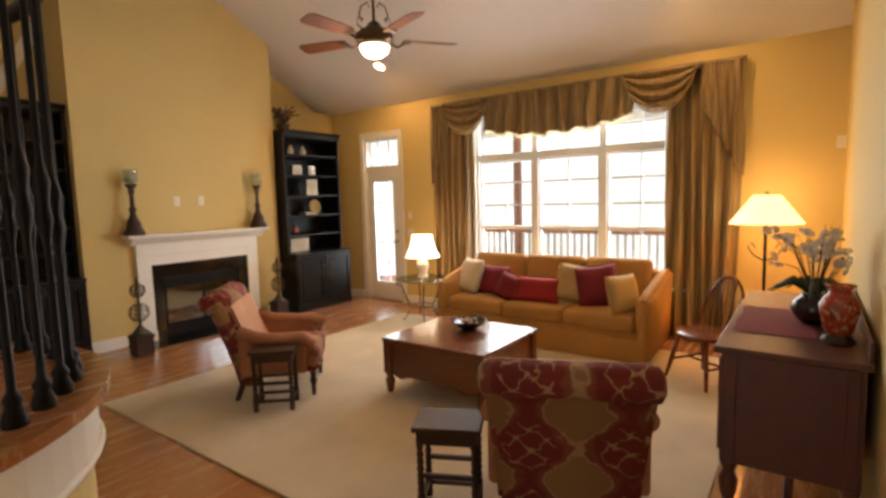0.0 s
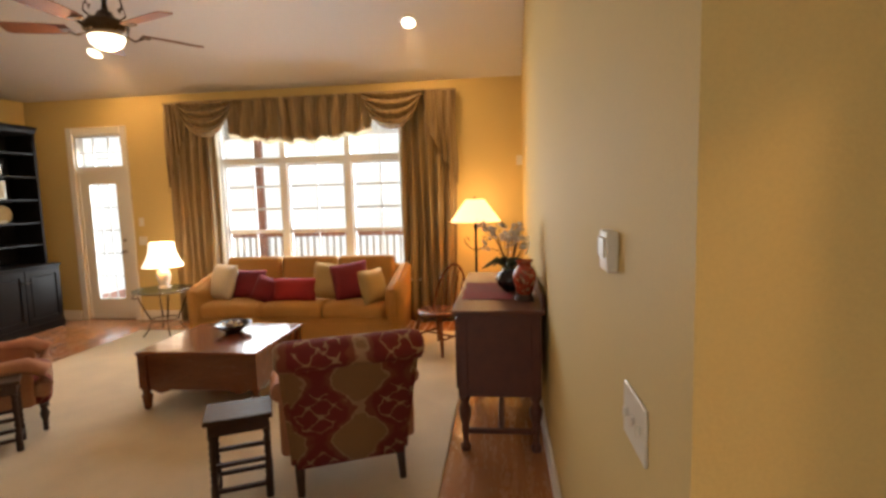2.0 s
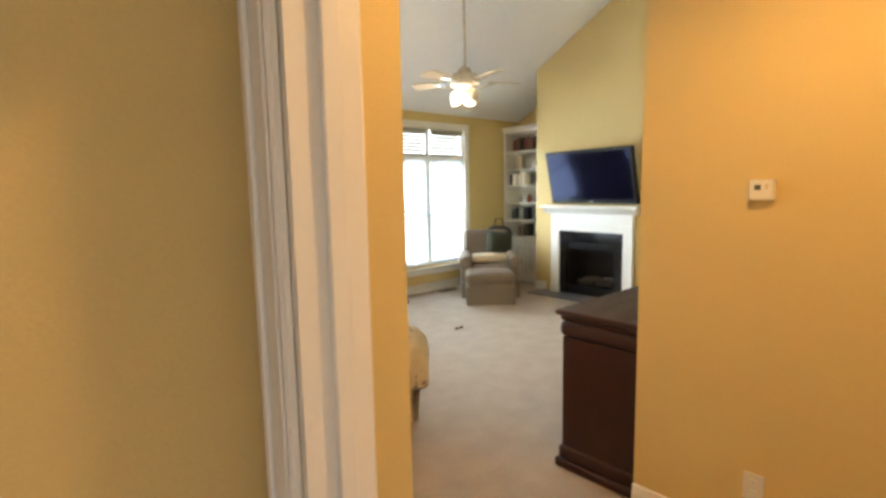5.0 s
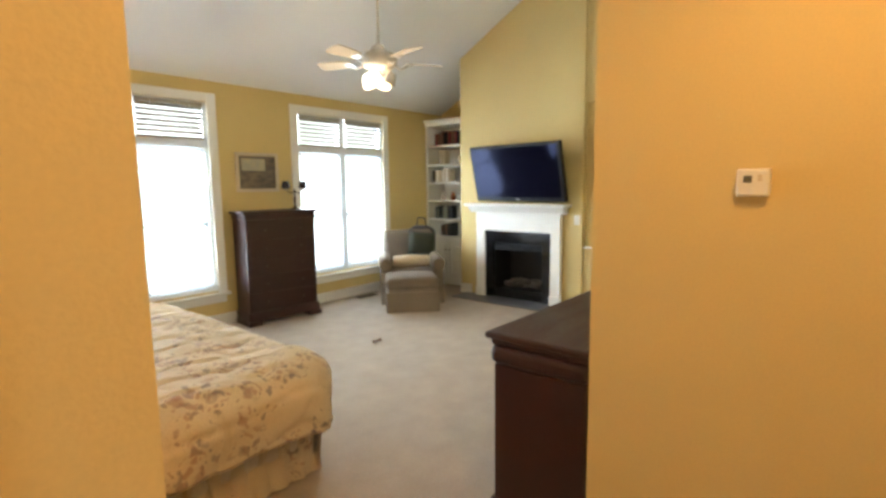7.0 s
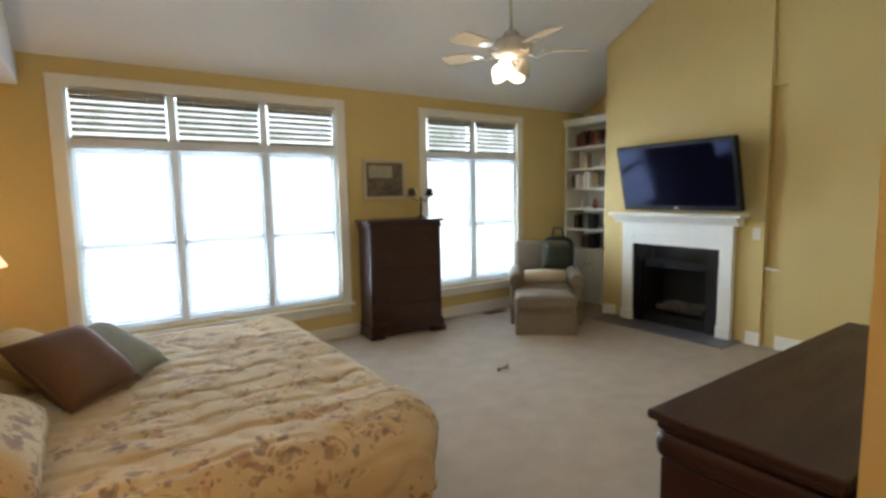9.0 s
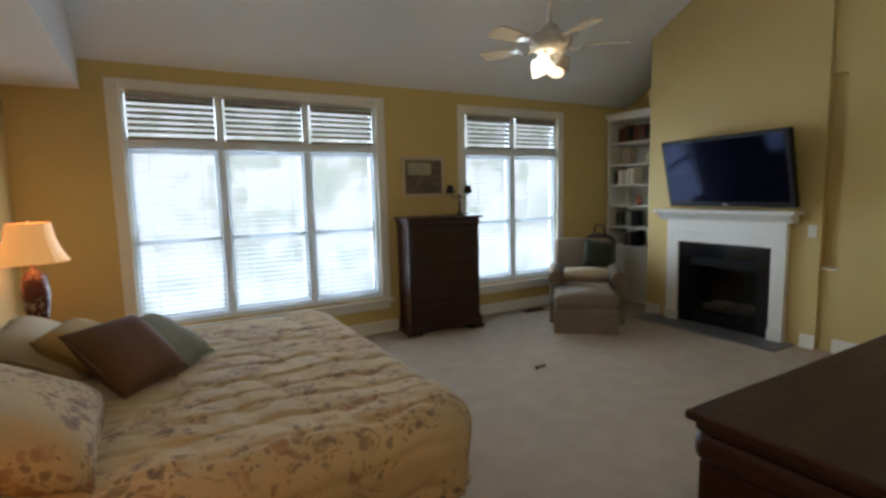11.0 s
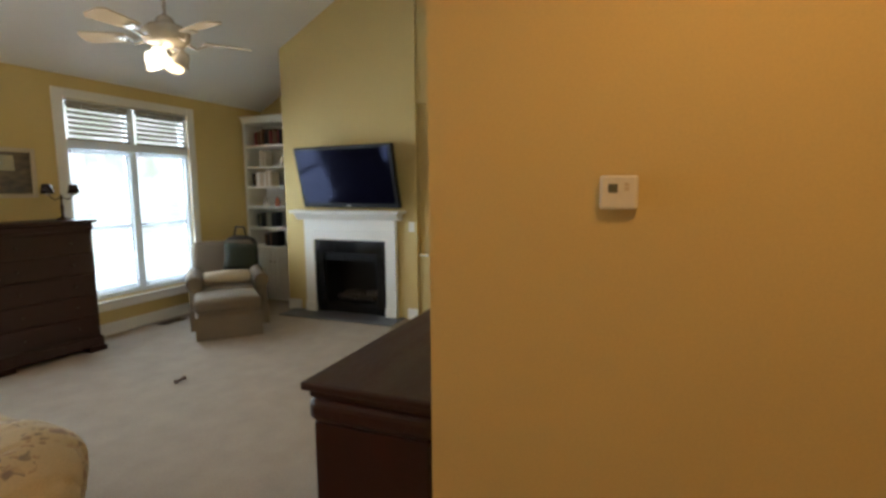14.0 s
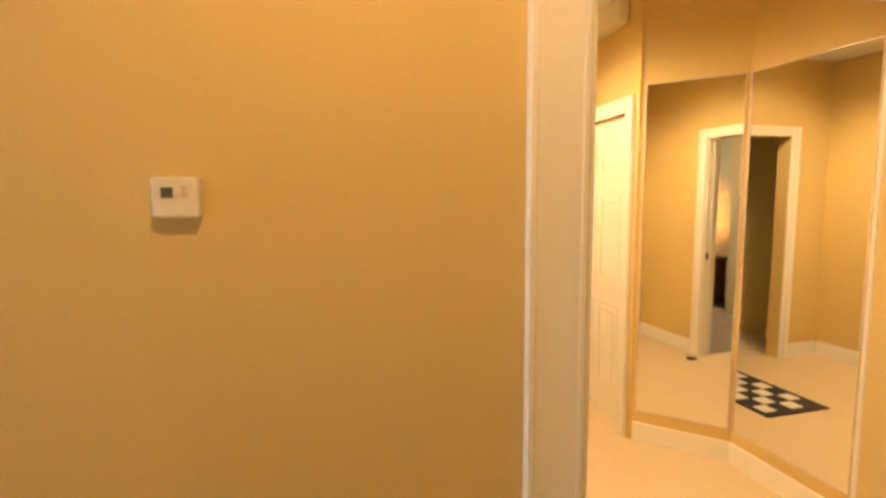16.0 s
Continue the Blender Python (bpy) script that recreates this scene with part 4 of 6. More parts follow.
def bookcase(m, w, label, cat_group, material, zs, top, base_h, base_d, up_d, deco):
    """Built-in facing local +x, from y=0 to y=w, back at x=0."""
    b = thing("bookcase", m, label, "bookcase")
    part("base_body", box(0, 0, 0.0, base_d - 0.02, w, base_h - 0.03), material, b)
    part("counter", box(0, -0.0, base_h - 0.03, base_d + 0.02, w, base_h, 0.006, 1), material, b)
    part("plinth", box(base_d - 0.02, 0.0, 0, base_d - 0.005, w, 0.10), material, b)
    for a, c in ((0.02, w / 2 - 0.006), (w / 2 + 0.006, w - 0.02)):
        d = part("door", boxes((base_d - 0.02, a, 0.11, base_d, a + 0.06, base_h - 0.05), (base_d - 0.02, c - 0.06, 0.11, base_d, c, base_h - 0.05), (base_d - 0.02, a + 0.06, 0.11, base_d, c - 0.06, 0.18), (base_d - 0.02, a + 0.06, base_h - 0.12, base_d, c - 0.06, base_h - 0.05)), material, b)
        part("door_panel", box(base_d - 0.02, a + 0.075, 0.195, base_d - 0.004, c - 0.075, base_h - 0.135, 0.01, 1), material, d)
        part("knob", lathe([(0.008, 0), (0.008, 0.012), (0.014, 0.02), (0.0, 0.028)], 10), STEEL, d).matrix_basis = pose(base_d, (c - 0.03 if a < w / 2 - 0.1 else a + 0.03), base_h - 0.20, 0, 90, 0)
    part("back_panel", box(0, 0.03, base_h, 0.015, w - 0.03, top - 0.10), material, b)
    for y in (0.0, w - 0.035):
        part("side_panel", box(0, y, base_h, up_d, y + 0.035, top - 0.10), material, b)
    part("cornice", prism([(0, top - 0.10), (up_d, top - 0.10), (up_d + 0.02, top - 0.08), (up_d + 0.03, top - 0.04), (up_d + 0.055, top - 0.02), (up_d + 0.055, top), (0, top)], "y", 0, w + (0.0)), material, b)
    for z in zs:
        part("shelf", box(0.015, 0.035, z - 0.028, up_d - 0.01, w - 0.035, z, 0.003, 1), material, b)
    return b


LZ = (1.13, 1.42, 1.72, 2.02, 2.32)
bookcase(pose(-6.15, 4.52, 0), 1.06, "tall black built-in bookcase with ornaments and closed base doors", "", BLACKW, LZ, 2.66, 0.86, 0.60, 0.42, 0)
bookcase(pose(-6.44, 0.90, 0), 1.09, "tall black built-in bookcase beside the fireplace", "", BLACKW, LZ, 2.70, 0.86, 0.60, 0.42, 0)
solid("wall_niche", box(-6.45, 4.50, 0, -6.151, LY, 3.06), WALL, "golden yellow painted niche wall", "wall")


def photo_frame(m, w, h, label):
    f = thing("picture_frame", m, label, "picture frame", "ornaments on the bookcase")
    part("frame", boxes((-0.01, -w / 2, 0, 0.01, -w / 2 + 0.018, h), (-0.01, w / 2 - 0.018, 0, 0.01, w / 2, h), (-0.01, -w / 2, 0, 0.01, w / 2, 0.018), (-0.01, -w / 2, h - 0.018, 0.01, w / 2, h)), STEEL, f)
    part("print", box(-0.006, -w / 2 + 0.018, 0.018, 0.004, w / 2 - 0.018, h - 0.018), CREAM, f, "pale faded print")
    part("easel", box(-0.04, -0.01, 0, -0.012, 0.01, h * 0.5), DARKW, f)


def book(m, w, h, d, colour, group):
    b = thing("book", m, colour[0] + " hardback book on the shelf", "book", group)
    part("cover", boxes((0, 0, 0, d, 0.003, h), (0, w - 0.003, 0, d, w, h), (d - 0.003, 0.003, 0, d, w - 0.003, h)), colour[1], b)
    part("pages", box(0.003, 0.003, 0.004, d - 0.004, w - 0.003, h - 0.004), CREAM, b)
    return b


def jar(m, s, material, label, group):
    j = thing("jar", m, label, "jar", group)
    part("body", lathe([(0.03 * s, 0), (0.05 * s, 0.03 * s), (0.055 * s, 0.07 * s), (0.035 * s, 0.11 * s), (0.03 * s, 0.13 * s)], 16), material, j)
    part("lid", lathe([(0.034 * s, 0.13 * s), (0.03 * s, 0.145 * s), (0.008 * s, 0.155 * s), (0.01 * s, 0.17 * s), (0, 0.175 * s)], 14), material, j)


G1 = "ornaments on the bookcase"
photo_frame(pose(-5.90, 4.86, 0.861), 0.34, 0.20, "wide silver picture frame with pale print")
photo_frame(pose(-5.90, 5.15, 1.721), 0.20, 0.24, "square silver picture frame with pale print")
photo_frame(pose(-5.92, 5.18, 2.021), 0.11, 0.15, "small silver picture frame")
photo_frame(pose(-5.92, 4.90, 2.021), 0.16, 0.15, "small silver picture frame")
jar(pose(-5.95, 4.82, 2.321), 0.9, CHINA, "cream porcelain jar with lid", G1)
jar(pose(-5.95, 5.05, 2.321), 0.9, CHINA, "cream porcelain jar with lid", G1)
jar(pose(-5.92, 4.80, 1.131), 0.9, REDVASE, "red painted jar with lid", G1)
jar(pose(-5.92, 4.90, 1.721), 0.9, DARKPOT, "dark glazed jar with lid", G1)
pl = thing("plate", pose(-5.95, 5.22, 1.535, 0, 82, 0), "round brown decorative plate leaning on the shelf", "plate", G1)
part("dish", lathe([(0.05, 0), (0.07, 0.004), (0.115, 0.018), (0.115, 0.024), (0.06, 0.010), (0.0, 0.008)], 24), TANC, pl)
for k in range(2):
    book(pose(-6.02, 4.98, 1.421 + 0.035 * k, -90, 0, 0), 0.034, 0.22, 0.16, ("cream", CREAM), G1)
fl = thing("dried_flowers", pose(-5.95, 4.72, 2.661), "dark dried flower bunch on top of the bookcase", "flowers")
part("basket", lathe([(0.07, 0), (0.10, 0.10), (0.09, 0.11), (0.0, 0.09)], 14), TWIG, fl)
rf = random.Random(5)
part("stem_spray", merge(*[tube([(0, 0, 0.08), (rf.uniform(-.1, .1), rf.uniform(-.1, .1), 0.22), (rf.uniform(-.2, .2), rf.uniform(-.17, .17), rf.uniform(.18, .36))], [0.004, 0.003, 0.014], 5) for _ in range(45)]), TWIG, fl)


# curved stair landing with iron balusters
def landing():
    cx, cy, lift, K = -1.201, -0.237, 0.606, 0.62
    s = thing("stair_landing", pose(cx, cy, lift) @ Matrix.Scale(K, 4), "curved stair landing with oak nosing and white apron", "stairs", kind="structure")
    arc = [radians(a) for a in range(-60, 151, 6)]
    rim = lambda r: [(r * math.cos(a), r * math.sin(a)) for a in arc]
    part("drum_wall", prism([*rim(0.97), (-0.9, -0.9)], "z", -lift / K, 0.68), WALL, s, "pale yellow curved wall")
    part("apron", prism([*rim(1.0), (-0.9, -0.9)], "z", 0.68, 0.905), TRIM, s, "white painted curved apron")
    part("moulding", tube([(1.0 * math.cos(a), 1.0 * math.sin(a), 0.69) for a in arc], 0.018, 8), TRIM, s)
    part("nosing", prism([*rim(1.05), (-0.95, -0.95)], "z", 0.905, 0.95), OAK, s, "varnished oak landing tread")
    bal = merge(lathe([(0.034, 0), (0.036, 0.012), (0.022, 0.035), (0.028, 0.045), (0.013, 0.06), (0.011, 0.30), (0.011, 0.32), (0.024, 0.36), (0.016, 0.40), (0.026, 0.44), (0.011, 0.48), (0.011, 0.93)], 10))
    me = mesh_of("baluster", bal, IRON)
    rail = thing("stair_railing", pose(cx, cy, lift + 0.95 * K) @ Matrix.Scale(K, 4), "black iron balusters with curved dark handrail", "railing")
    rise = lambda a: 1.45 + 0.5 * max(0.0, radians(70) - a)
    for k in range(14):
        a = radians(14 + 8.6 * k)
        b = new("baluster", me)
        b.parent, b.location = rail, (0.93 * math.cos(a), 0.93 * math.sin(a), 0)
        b.scale = (1, 1, rise(a) / 0.93)
    part("handrail", tube([(0.93 * math.cos(radians(a)), 0.93 * math.sin(radians(a)), rise(radians(a)) + 0.02) for a in range(4, 140, 4)], 0.034, 10), BLACKW, rail, "dark wooden handrail")


landing()
solid("trim_stair", prism([(1.2, 2.12), (1.95, 3.47), (1.95, 3.70), (1.2, 2.35)], "x", -6.45, -6.40), TRIM, "white sloping stair skirt board", "trim")


# ---- seats and tables ----
def turned_leg(h, r):
    return lathe([(r * 0.7, 0), (r * 0.9, h * 0.05), (r * 0.55, h * 0.15), (r * 1.0, h * 0.35), (r * 1.1, h * 0.5), (r * 0.6, h * 0.62), (r * 1.0, h * 0.72), (r * 0.7, h * 0.8), (r * 1.0, h * 0.86), (r * 1.0, h)], 14)


def armchair(m, label):
    """Scroll-back chair facing local -y."""
    c = thing("armchair", m, label, "armchair", "ikat armchairs")
    part("seat", soft_box(-0.33, -0.40, 0.22, 0.33, 0.26, 0.46, 0.07, 0.03), IKAT, c)
    # scrolled back: a swept section
    out = [(0.20, 0.13), (0.27, 0.16), (0.30, 0.30), (0.38, 0.60), (0.46, 0.84), (0.50, 0.93), (0.485, 0.99), (0.44, 1.02), (0.38, 1.01), (0.33, 0.96), (0.30, 0.86), (0.22, 0.62), (0.14, 0.42), (0.12, 0.14)]
    bk = prism(out, "x", -0.335, 0.335)
    bmesh.ops.bevel(bk, geom=[e for e in bk.edges if abs(e.verts[0].co.x - e.verts[1].co.x) < 0.01], offset=0.03, segments=3, affect='EDGES')
    for v in bk.verts:
        k = 1 + 0.14 * max(0, (v.co.z - 0.25) / 0.75)
        v.co.x *= k
    for f in bk.faces:
        f.smooth = True
    part("backrest", bk, IKAT, c)
    inner = prism([(0.30, 0.86), (0.22, 0.62), (0.14, 0.42), (0.118, 0.42), (0.195, 0.625), (0.272, 0.86), (0.30, 0.90)], "x", -0.30, 0.30)
    for v in inner.verts:
        v.co.x *= 1 + 0.14 * max(0, (v.co.z - 0.25) / 0.75)
    part("inner_back", inner, PEACH, c, "plain peach inner back panel")
    roll = tube([(-0.39, 0.455, 0.935), (-0.37, 0.455, 0.935), (0.37, 0.455, 0.935), (0.39, 0.455, 0.935)], [0.055, 0.085, 0.085, 0.055], 16)
    part("scroll", roll, IKAT, c)
    for s in (-1, 1):
        a = part("arm", tube([(s * 0.36, 0.24, 0.66), (s * 0.37, 0.10, 0.60), (s * 0.375, -0.10, 0.575), (s * 0.37, -0.27, 0.58), (s * 0.36, -0.36, 0.53), (s * 0.355, -0.36, 0.42), (s * 0.345, -0.33, 0.32)], [0.06, 0.062, 0.06, 0.065, 0.065, 0.055, 0.05], 14), ROSET, c)
        part("side_panel", soft_box(*((-0.385, -0.30, 0.24, -0.315, 0.25, 0.60) if s < 0 else (0.315, -0.30, 0.24, 0.385, 0.25, 0.60)), 0.03), ROSET, c)
        part("leg", turned(merge(lathe([(0.012, 0.02), (0.02, 0.05), (0.016, 0.08), (0.032, 0.14), (0.02, 0.18), (0.034, 0.23)], 12), lathe([(0.014, 0), (0.02, 0.01), (0.02, 0.02), (0.012, 0.03)], 10)), pose(s * 0.29, -0.34, 0)), DARKW, c, "turned dark leg with castor")
        part("leg", tube([(s * 0.29, 0.22, 0.26), (s * 0.29, 0.25, 0.14), (s * 0.29, 0.30, 0.0)], [0.032, 0.027, 0.02], 8), DARKW, c, "splayed dark back leg")
    return c


ac = armchair(pose(-3.28, 2.50, 0.016, 0, 0, 134), "red and gold patterned scroll-back armchair with castors")
ac.scale = (0.96, 0.95, 0.87)
copy_thing(ac, pose(-0.54, 2.22, 0.016, 0, 0, 204))


def joint_stool(m):
    s = thing("side_stool", m, "small dark oak barley-twist side stool", "stool", "side stools beside the armchairs")
    part("top", box(-0.17, -0.13, 0.48, 0.17, 0.13, 0.51, 0.006, 2), DARKW, s)
    part("apron", boxes((-0.15, -0.11, 0.41, 0.15, -0.09, 0.48), (-0.15, 0.09, 0.41, 0.15, 0.11, 0.48), (-0.15, -0.09, 0.41, -0.13, 0.09, 0.48), (0.13, -0.09, 0.41, 0.15, 0.09, 0.48)), DARKW, s)
    prof = [(0.02, 0.0), (0.02, 0.12)] + [(0.013 + 0.007 * (k % 2), 0.13 + 0.02 * k) for k in range(13)] + [(0.02, 0.40), (0.02, 0.42)]
    for x in (-0.135, 0.135):
        for y in (-0.095, 0.095):
            part("leg", lathe(prof, 10, (x, y, 0)), DARKW, s)
    for z in (0.07, 0.22):
        for q in ((-0.12, -0.107, z, 0.12, -0.083, z + 0.025), (-0.12, 0.083, z, 0.12, 0.107, z + 0.025)):
            part("stretcher", box(*q, 0.003, 1), DARKW, s)
    for x in (-0.135, 0.135):
        part("stretcher", box(x - 0.012, -0.08, 0.07, x + 0.012, 0.08, 0.095), DARKW, s)
    return s


js = joint_stool(pose(-2.92, 2.21, 0.016, 0, 0, 42))
js.scale = (1, 1, 0.93)
copy_thing(js, pose(-1.02, 1.88, 0.016, 0, 0, 26))


def coffee_table(m):
    t = thing("coffee_table", m, "square polished cherry coffee table on turned feet", "coffee table")
    part("top", box(-0.49, -0.45, 0.435, 0.49, 0.45, 0.465, 0.008, 2), CHERRY, t)
    out = [(-0.43, 0.20), (-0.38, 0.15), (-0.32, 0.13), (-0.22, 0.16), (0.22, 0.16), (0.32, 0.13), (0.38, 0.15), (0.43, 0.20), (0.43, 0.435), (-0.43, 0.435)]
    for y in (-0.42, 0.40):
        part("apron", prism(out, "y", y, y + 0.02), CHERRY, t)
    for x in (-0.46, 0.44):
        part("apron", prism([(u * 0.90, v) for u, v in out], "x", x, x + 0.02), CHERRY, t)
    for x in (-0.445, 0.445):
        for y in (-0.405, 0.405):
            part("leg", merge(boxes((x - 0.035, y - 0.035, 0.17, x + 0.035, y + 0.035, 0.434)), lathe([(0.022, 0), (0.03, 0.02), (0.036, 0.07), (0.042, 0.11), (0.024, 0.13), (0.036, 0.15), (0.036, 0.171)], 14, (x, y, 0))), CHERRY, t)
    return t


coffee_table(pose(-1.91, 3.32, 0.016, 0, 0, 0))
bw = thing("bowl", pose(-1.93, 3.47, 0.482), "wide dark bowl with potpourri on the coffee table", "bowl")
part("dish", lathe([(0.06, 0), (0.07, 0.012), (0.12, 0.04), (0.165, 0.075), (0.158, 0.078), (0.11, 0.05), (0.0, 0.03)], 28), CHINA, bw).data.materials[0] = DARKPOT
rb = random.Random(2)
for k in range(22):
    a, r = rb.uniform(0, 6.28), rb.uniform(0, 0.10)
    part("potpourri", lathe([(0.004, -0.012), (0.018, -0.004), (0.02, 0.006), (0.003, 0.014)], 8), rb.choice([TANC, CREAM, BROWNC]), bw).matrix_basis = pose(r * math.cos(a), r * math.sin(a), 0.062 + 0.1 * (0.1 - r) * 2, rb.uniform(0, 60), rb.uniform(0, 60), 0)


def sofa(m):
    s = thing("sofa", m, "gold chenille three-seat sofa with loose cushions", "sofa")
    part("base", soft_box(-1.15, -0.42, 0.03, 1.15, 0.42, 0.30, 0.03), SOFAM, s)
    part("skirt", box(-1.16, -0.435, 0.0, 1.16, -0.42, 0.24, 0.004, 1), SOFAM, s)
    for s_ in (-1, 1):
        a = prism([(-0.43, 0.02), (0.43, 0.02), (0.43, 0.80), (0.30, 0.80), (-0.25, 0.66), (-0.40, 0.63), (-0.44, 0.58)], "x", min(s_ * 1.06, s_ * 1.20), max(s_ * 1.06, s_ * 1.20))
        bmesh.ops.bevel(a, geom=a.edges[:], offset=0.035, segments=3, affect='EDGES')
        for v in a.verts:
            v.co.x += s_ * 0.06 * max(0, v.co.z - 0.3) ** 1
        for f in a.faces:
            f.smooth = True
        part("arm", a, SOFAM, s)
    part("backrest", soft_box(-1.10, 0.24, 0.26, 1.10, 0.44, 0.80, 0.05), SOFAM, s)
    for k in range(3):
        x = -1.06 + k * 0.707
        part("seat_cushion", soft_box(x + 0.004, -0.45, 0.29, x + 0.703, 0.22, 0.45, 0.05, 0.03), SOFAM, s)
        part("back_cushion", turned(soft_box(0.006, -0.09, 0.0, 0.70, 0.09, 0.46, 0.06), pose(x, 0.22, 0.45, -8, 0, 0)), SOFAM, s)
    return s


sofa(pose(-1.93, 5.08, 0.016, 0, 0, 0))


def cushion(x, y, z, w, h, mtl, rx, ry, rz, label):
    c = thing("throw_pillow", pose(x, y, z + 0.016, rx, ry, rz), label, "cushion", "throw pillows on the sofa")
    part("cover", pillow(w, h, 0.15), mtl, c)
    part("piping", tube([(w / 2 * u * 0.955, 0, h / 2 * v * 0.955) for u, v in ((-1, -1), (0, -.985), (1, -1), (.985, 0), (1, 1), (0, .985), (-1, 1), (-.985, 0))], 0.006, 6, True), mtl, c)


cushion(-2.86, 4.96, 0.66, 0.44, 0.42, CREAM, -18, 0, -28, "cream square throw pillow")
cushion(-2.56, 4.98, 0.62, 0.44, 0.36, CRIMS, -20, 0, -8, "dark crimson throw pillow")
cushion(-2.28, 4.86, 0.58, 0.30, 0.30, CRIMS, -20, 20, 8, "small crimson patterned throw pillow")
cushion(-1.94, 4.84, 0.58, 0.52, 0.28, REDC, -18, 0, 0, "bright red lumbar pillow")
cushion(-1.56, 4.94, 0.66, 0.40, 0.42, TANC, -18, 8, 6, "tan square throw pillow")
cushion(-1.30, 4.92, 0.66, 0.42, 0.44, CRIMS, -18, -8, 20, "dark red square throw pillow")
cushion(-1.02, 4.82, 0.62, 0.38, 0.38, TANC, -15, 0, 62, "gold square throw pillow against the arm")


def end_table(m):
    t = thing("end_table", m, "round glass-topped end table on scrolled iron legs", "side table")
    part("glass_top", lathe([(0.33, 0.545), (0.338, 0.55), (0.338, 0.557), (0.33, 0.562)], 36), TABLEG, t, "bevelled round glass top")
    part("ring", tube([(0.26 * math.cos(a), 0.26 * math.sin(a), 0.532) for a in [2 * math.pi * k / 28 for k in range(28)]], 0.009, 8, True), BRONZE, t)
    for k in range(4):
        a = math.pi / 4 + math.pi / 2 * k
        p = [(0.31, 0.52), (0.33, 0.49), (0.30, 0.47), (0.27, 0.50), (0.26, 0.45), (0.20, 0.30), (0.15, 0.20), (0.17, 0.10), (0.25, 0.0)]
        part("leg", tube([(r * math.cos(a), r * math.sin(a), z) for r, z in p], 0.010, 8), BRONZE, t)
    part("lower_ring", tube([(0.155 * math.cos(a), 0.155 * math.sin(a), 0.19) for a in [2 * math.pi * k / 20 for k in range(20)]], 0.008, 8, True), BRONZE, t)


end_table(pose(-3.72, 5.08, 0.016))


def table_lamp(m, mat_base, shade, r, h, hb, label):
    l = thing("table_lamp", m, label, "lamp", "lit lamps")
    part("base", lathe([(0.075, 0), (0.08, 0.02), (0.055, 0.035), (0.06, 0.05), (0.085, hb * 0.55), (0.07, hb * 0.8), (0.03, hb * 0.88), (0.012, hb * 0.92), (0.012, hb + 0.06)], 20), mat_base, l)
    bm = bmesh.new()
    n, rings = 24, []
    for rr, z in ((r, hb), (r * 0.97, hb + h * 0.03), (r * 0.80, hb + h * 0.28), (r * 0.66, hb + h * 0.6), (r * 0.58, hb + h)):
        rings.append([bm.verts.new((rr * (1 + 0.012 * (k % 2)) * math.cos(2 * math.pi * k / n), rr * (1 + 0.012 * (k % 2)) * math.sin(2 * math.pi * k / n), z)) for k in range(n)])
    for a, b in zip(rings, rings[1:]):
        for k in range(n):
            bm.faces.new((a[k], a[(k + 1) % n], b[(k + 1) % n], b[k]))
    sh = part("shade", bm, shade, l, "lit cloth shade")
    mod = sh.modifiers.new("thick", 'SOLIDIFY')
    mod.thickness = 0.003
    sh.visible_shadow = False
    part("finial", lathe([(0.006, hb + h), (0.012, hb + h + 0.015), (0.0, hb + h + 0.03)], 10), STEEL, l)
    return l


table_lamp(pose(-3.72, 5.12, 0.579), CHINA, SHADEB, 0.235, 0.29, 0.27, "cream porcelain table lamp with pleated shade, lit")


def floor_lamp(m):
    l = thing("floor_lamp", m, "dark iron floor lamp with wide cone shade, lit", "lamp", "lit lamps")
    part("base", lathe([(0.15, 0), (0.15, 0.015), (0.10, 0.03), (0.03, 0.05), (0.02, 0.08)], 24), IRON, l)
    part("pole", lathe([(0.014, 0.05), (0.014, 0.6), (0.03, 0.62), (0.014, 0.65), (0.014, 1.20), (0.028, 1.23), (0.014, 1.27), (0.010, 1.45)], 14), IRON, l)
    part("scroll", tube([(0.0, 0, 0.95), (0.09, 0, 1.0), (0.14, 0, 1.08), (0.10, 0, 1.12), (0.08, 0, 1.07)], 0.006, 6), IRON, l)
    part("scroll", tube([(0.0, 0, 0.95), (-0.09, 0, 1.0), (-0.14, 0, 1.08), (-0.10, 0, 1.12), (-0.08, 0, 1.07)], 0.006, 6), IRON, l)
    bm = bmesh.new()
    n = 32
    rings = [[bm.verts.new((r * math.cos(2 * math.pi * k / n), r * math.sin(2 * math.pi * k / n), z)) for k in range(n)] for r, z in ((0.30, 1.30), (0.29, 1.315), (0.11, 1.56))]
    for a, b in zip(rings, rings[1:]):
        for k in range(n):
            bm.faces.new((a[k], a[(k + 1) % n], b[(k + 1) % n], b[k])).smooth = True
    sh = part("shade", bm, SHADE, l, "lit cream cone shade")
    sh.modifiers.new("thick", 'SOLIDIFY').thickness = 0.003
    sh.visible_shadow = False
    part("finial", lathe([(0.006, 1.54), (0.014, 1.58), (0.0, 1.60)], 10), BRONZE, l)


floor_lamp(pose(0.10, 5.40, 0.0))


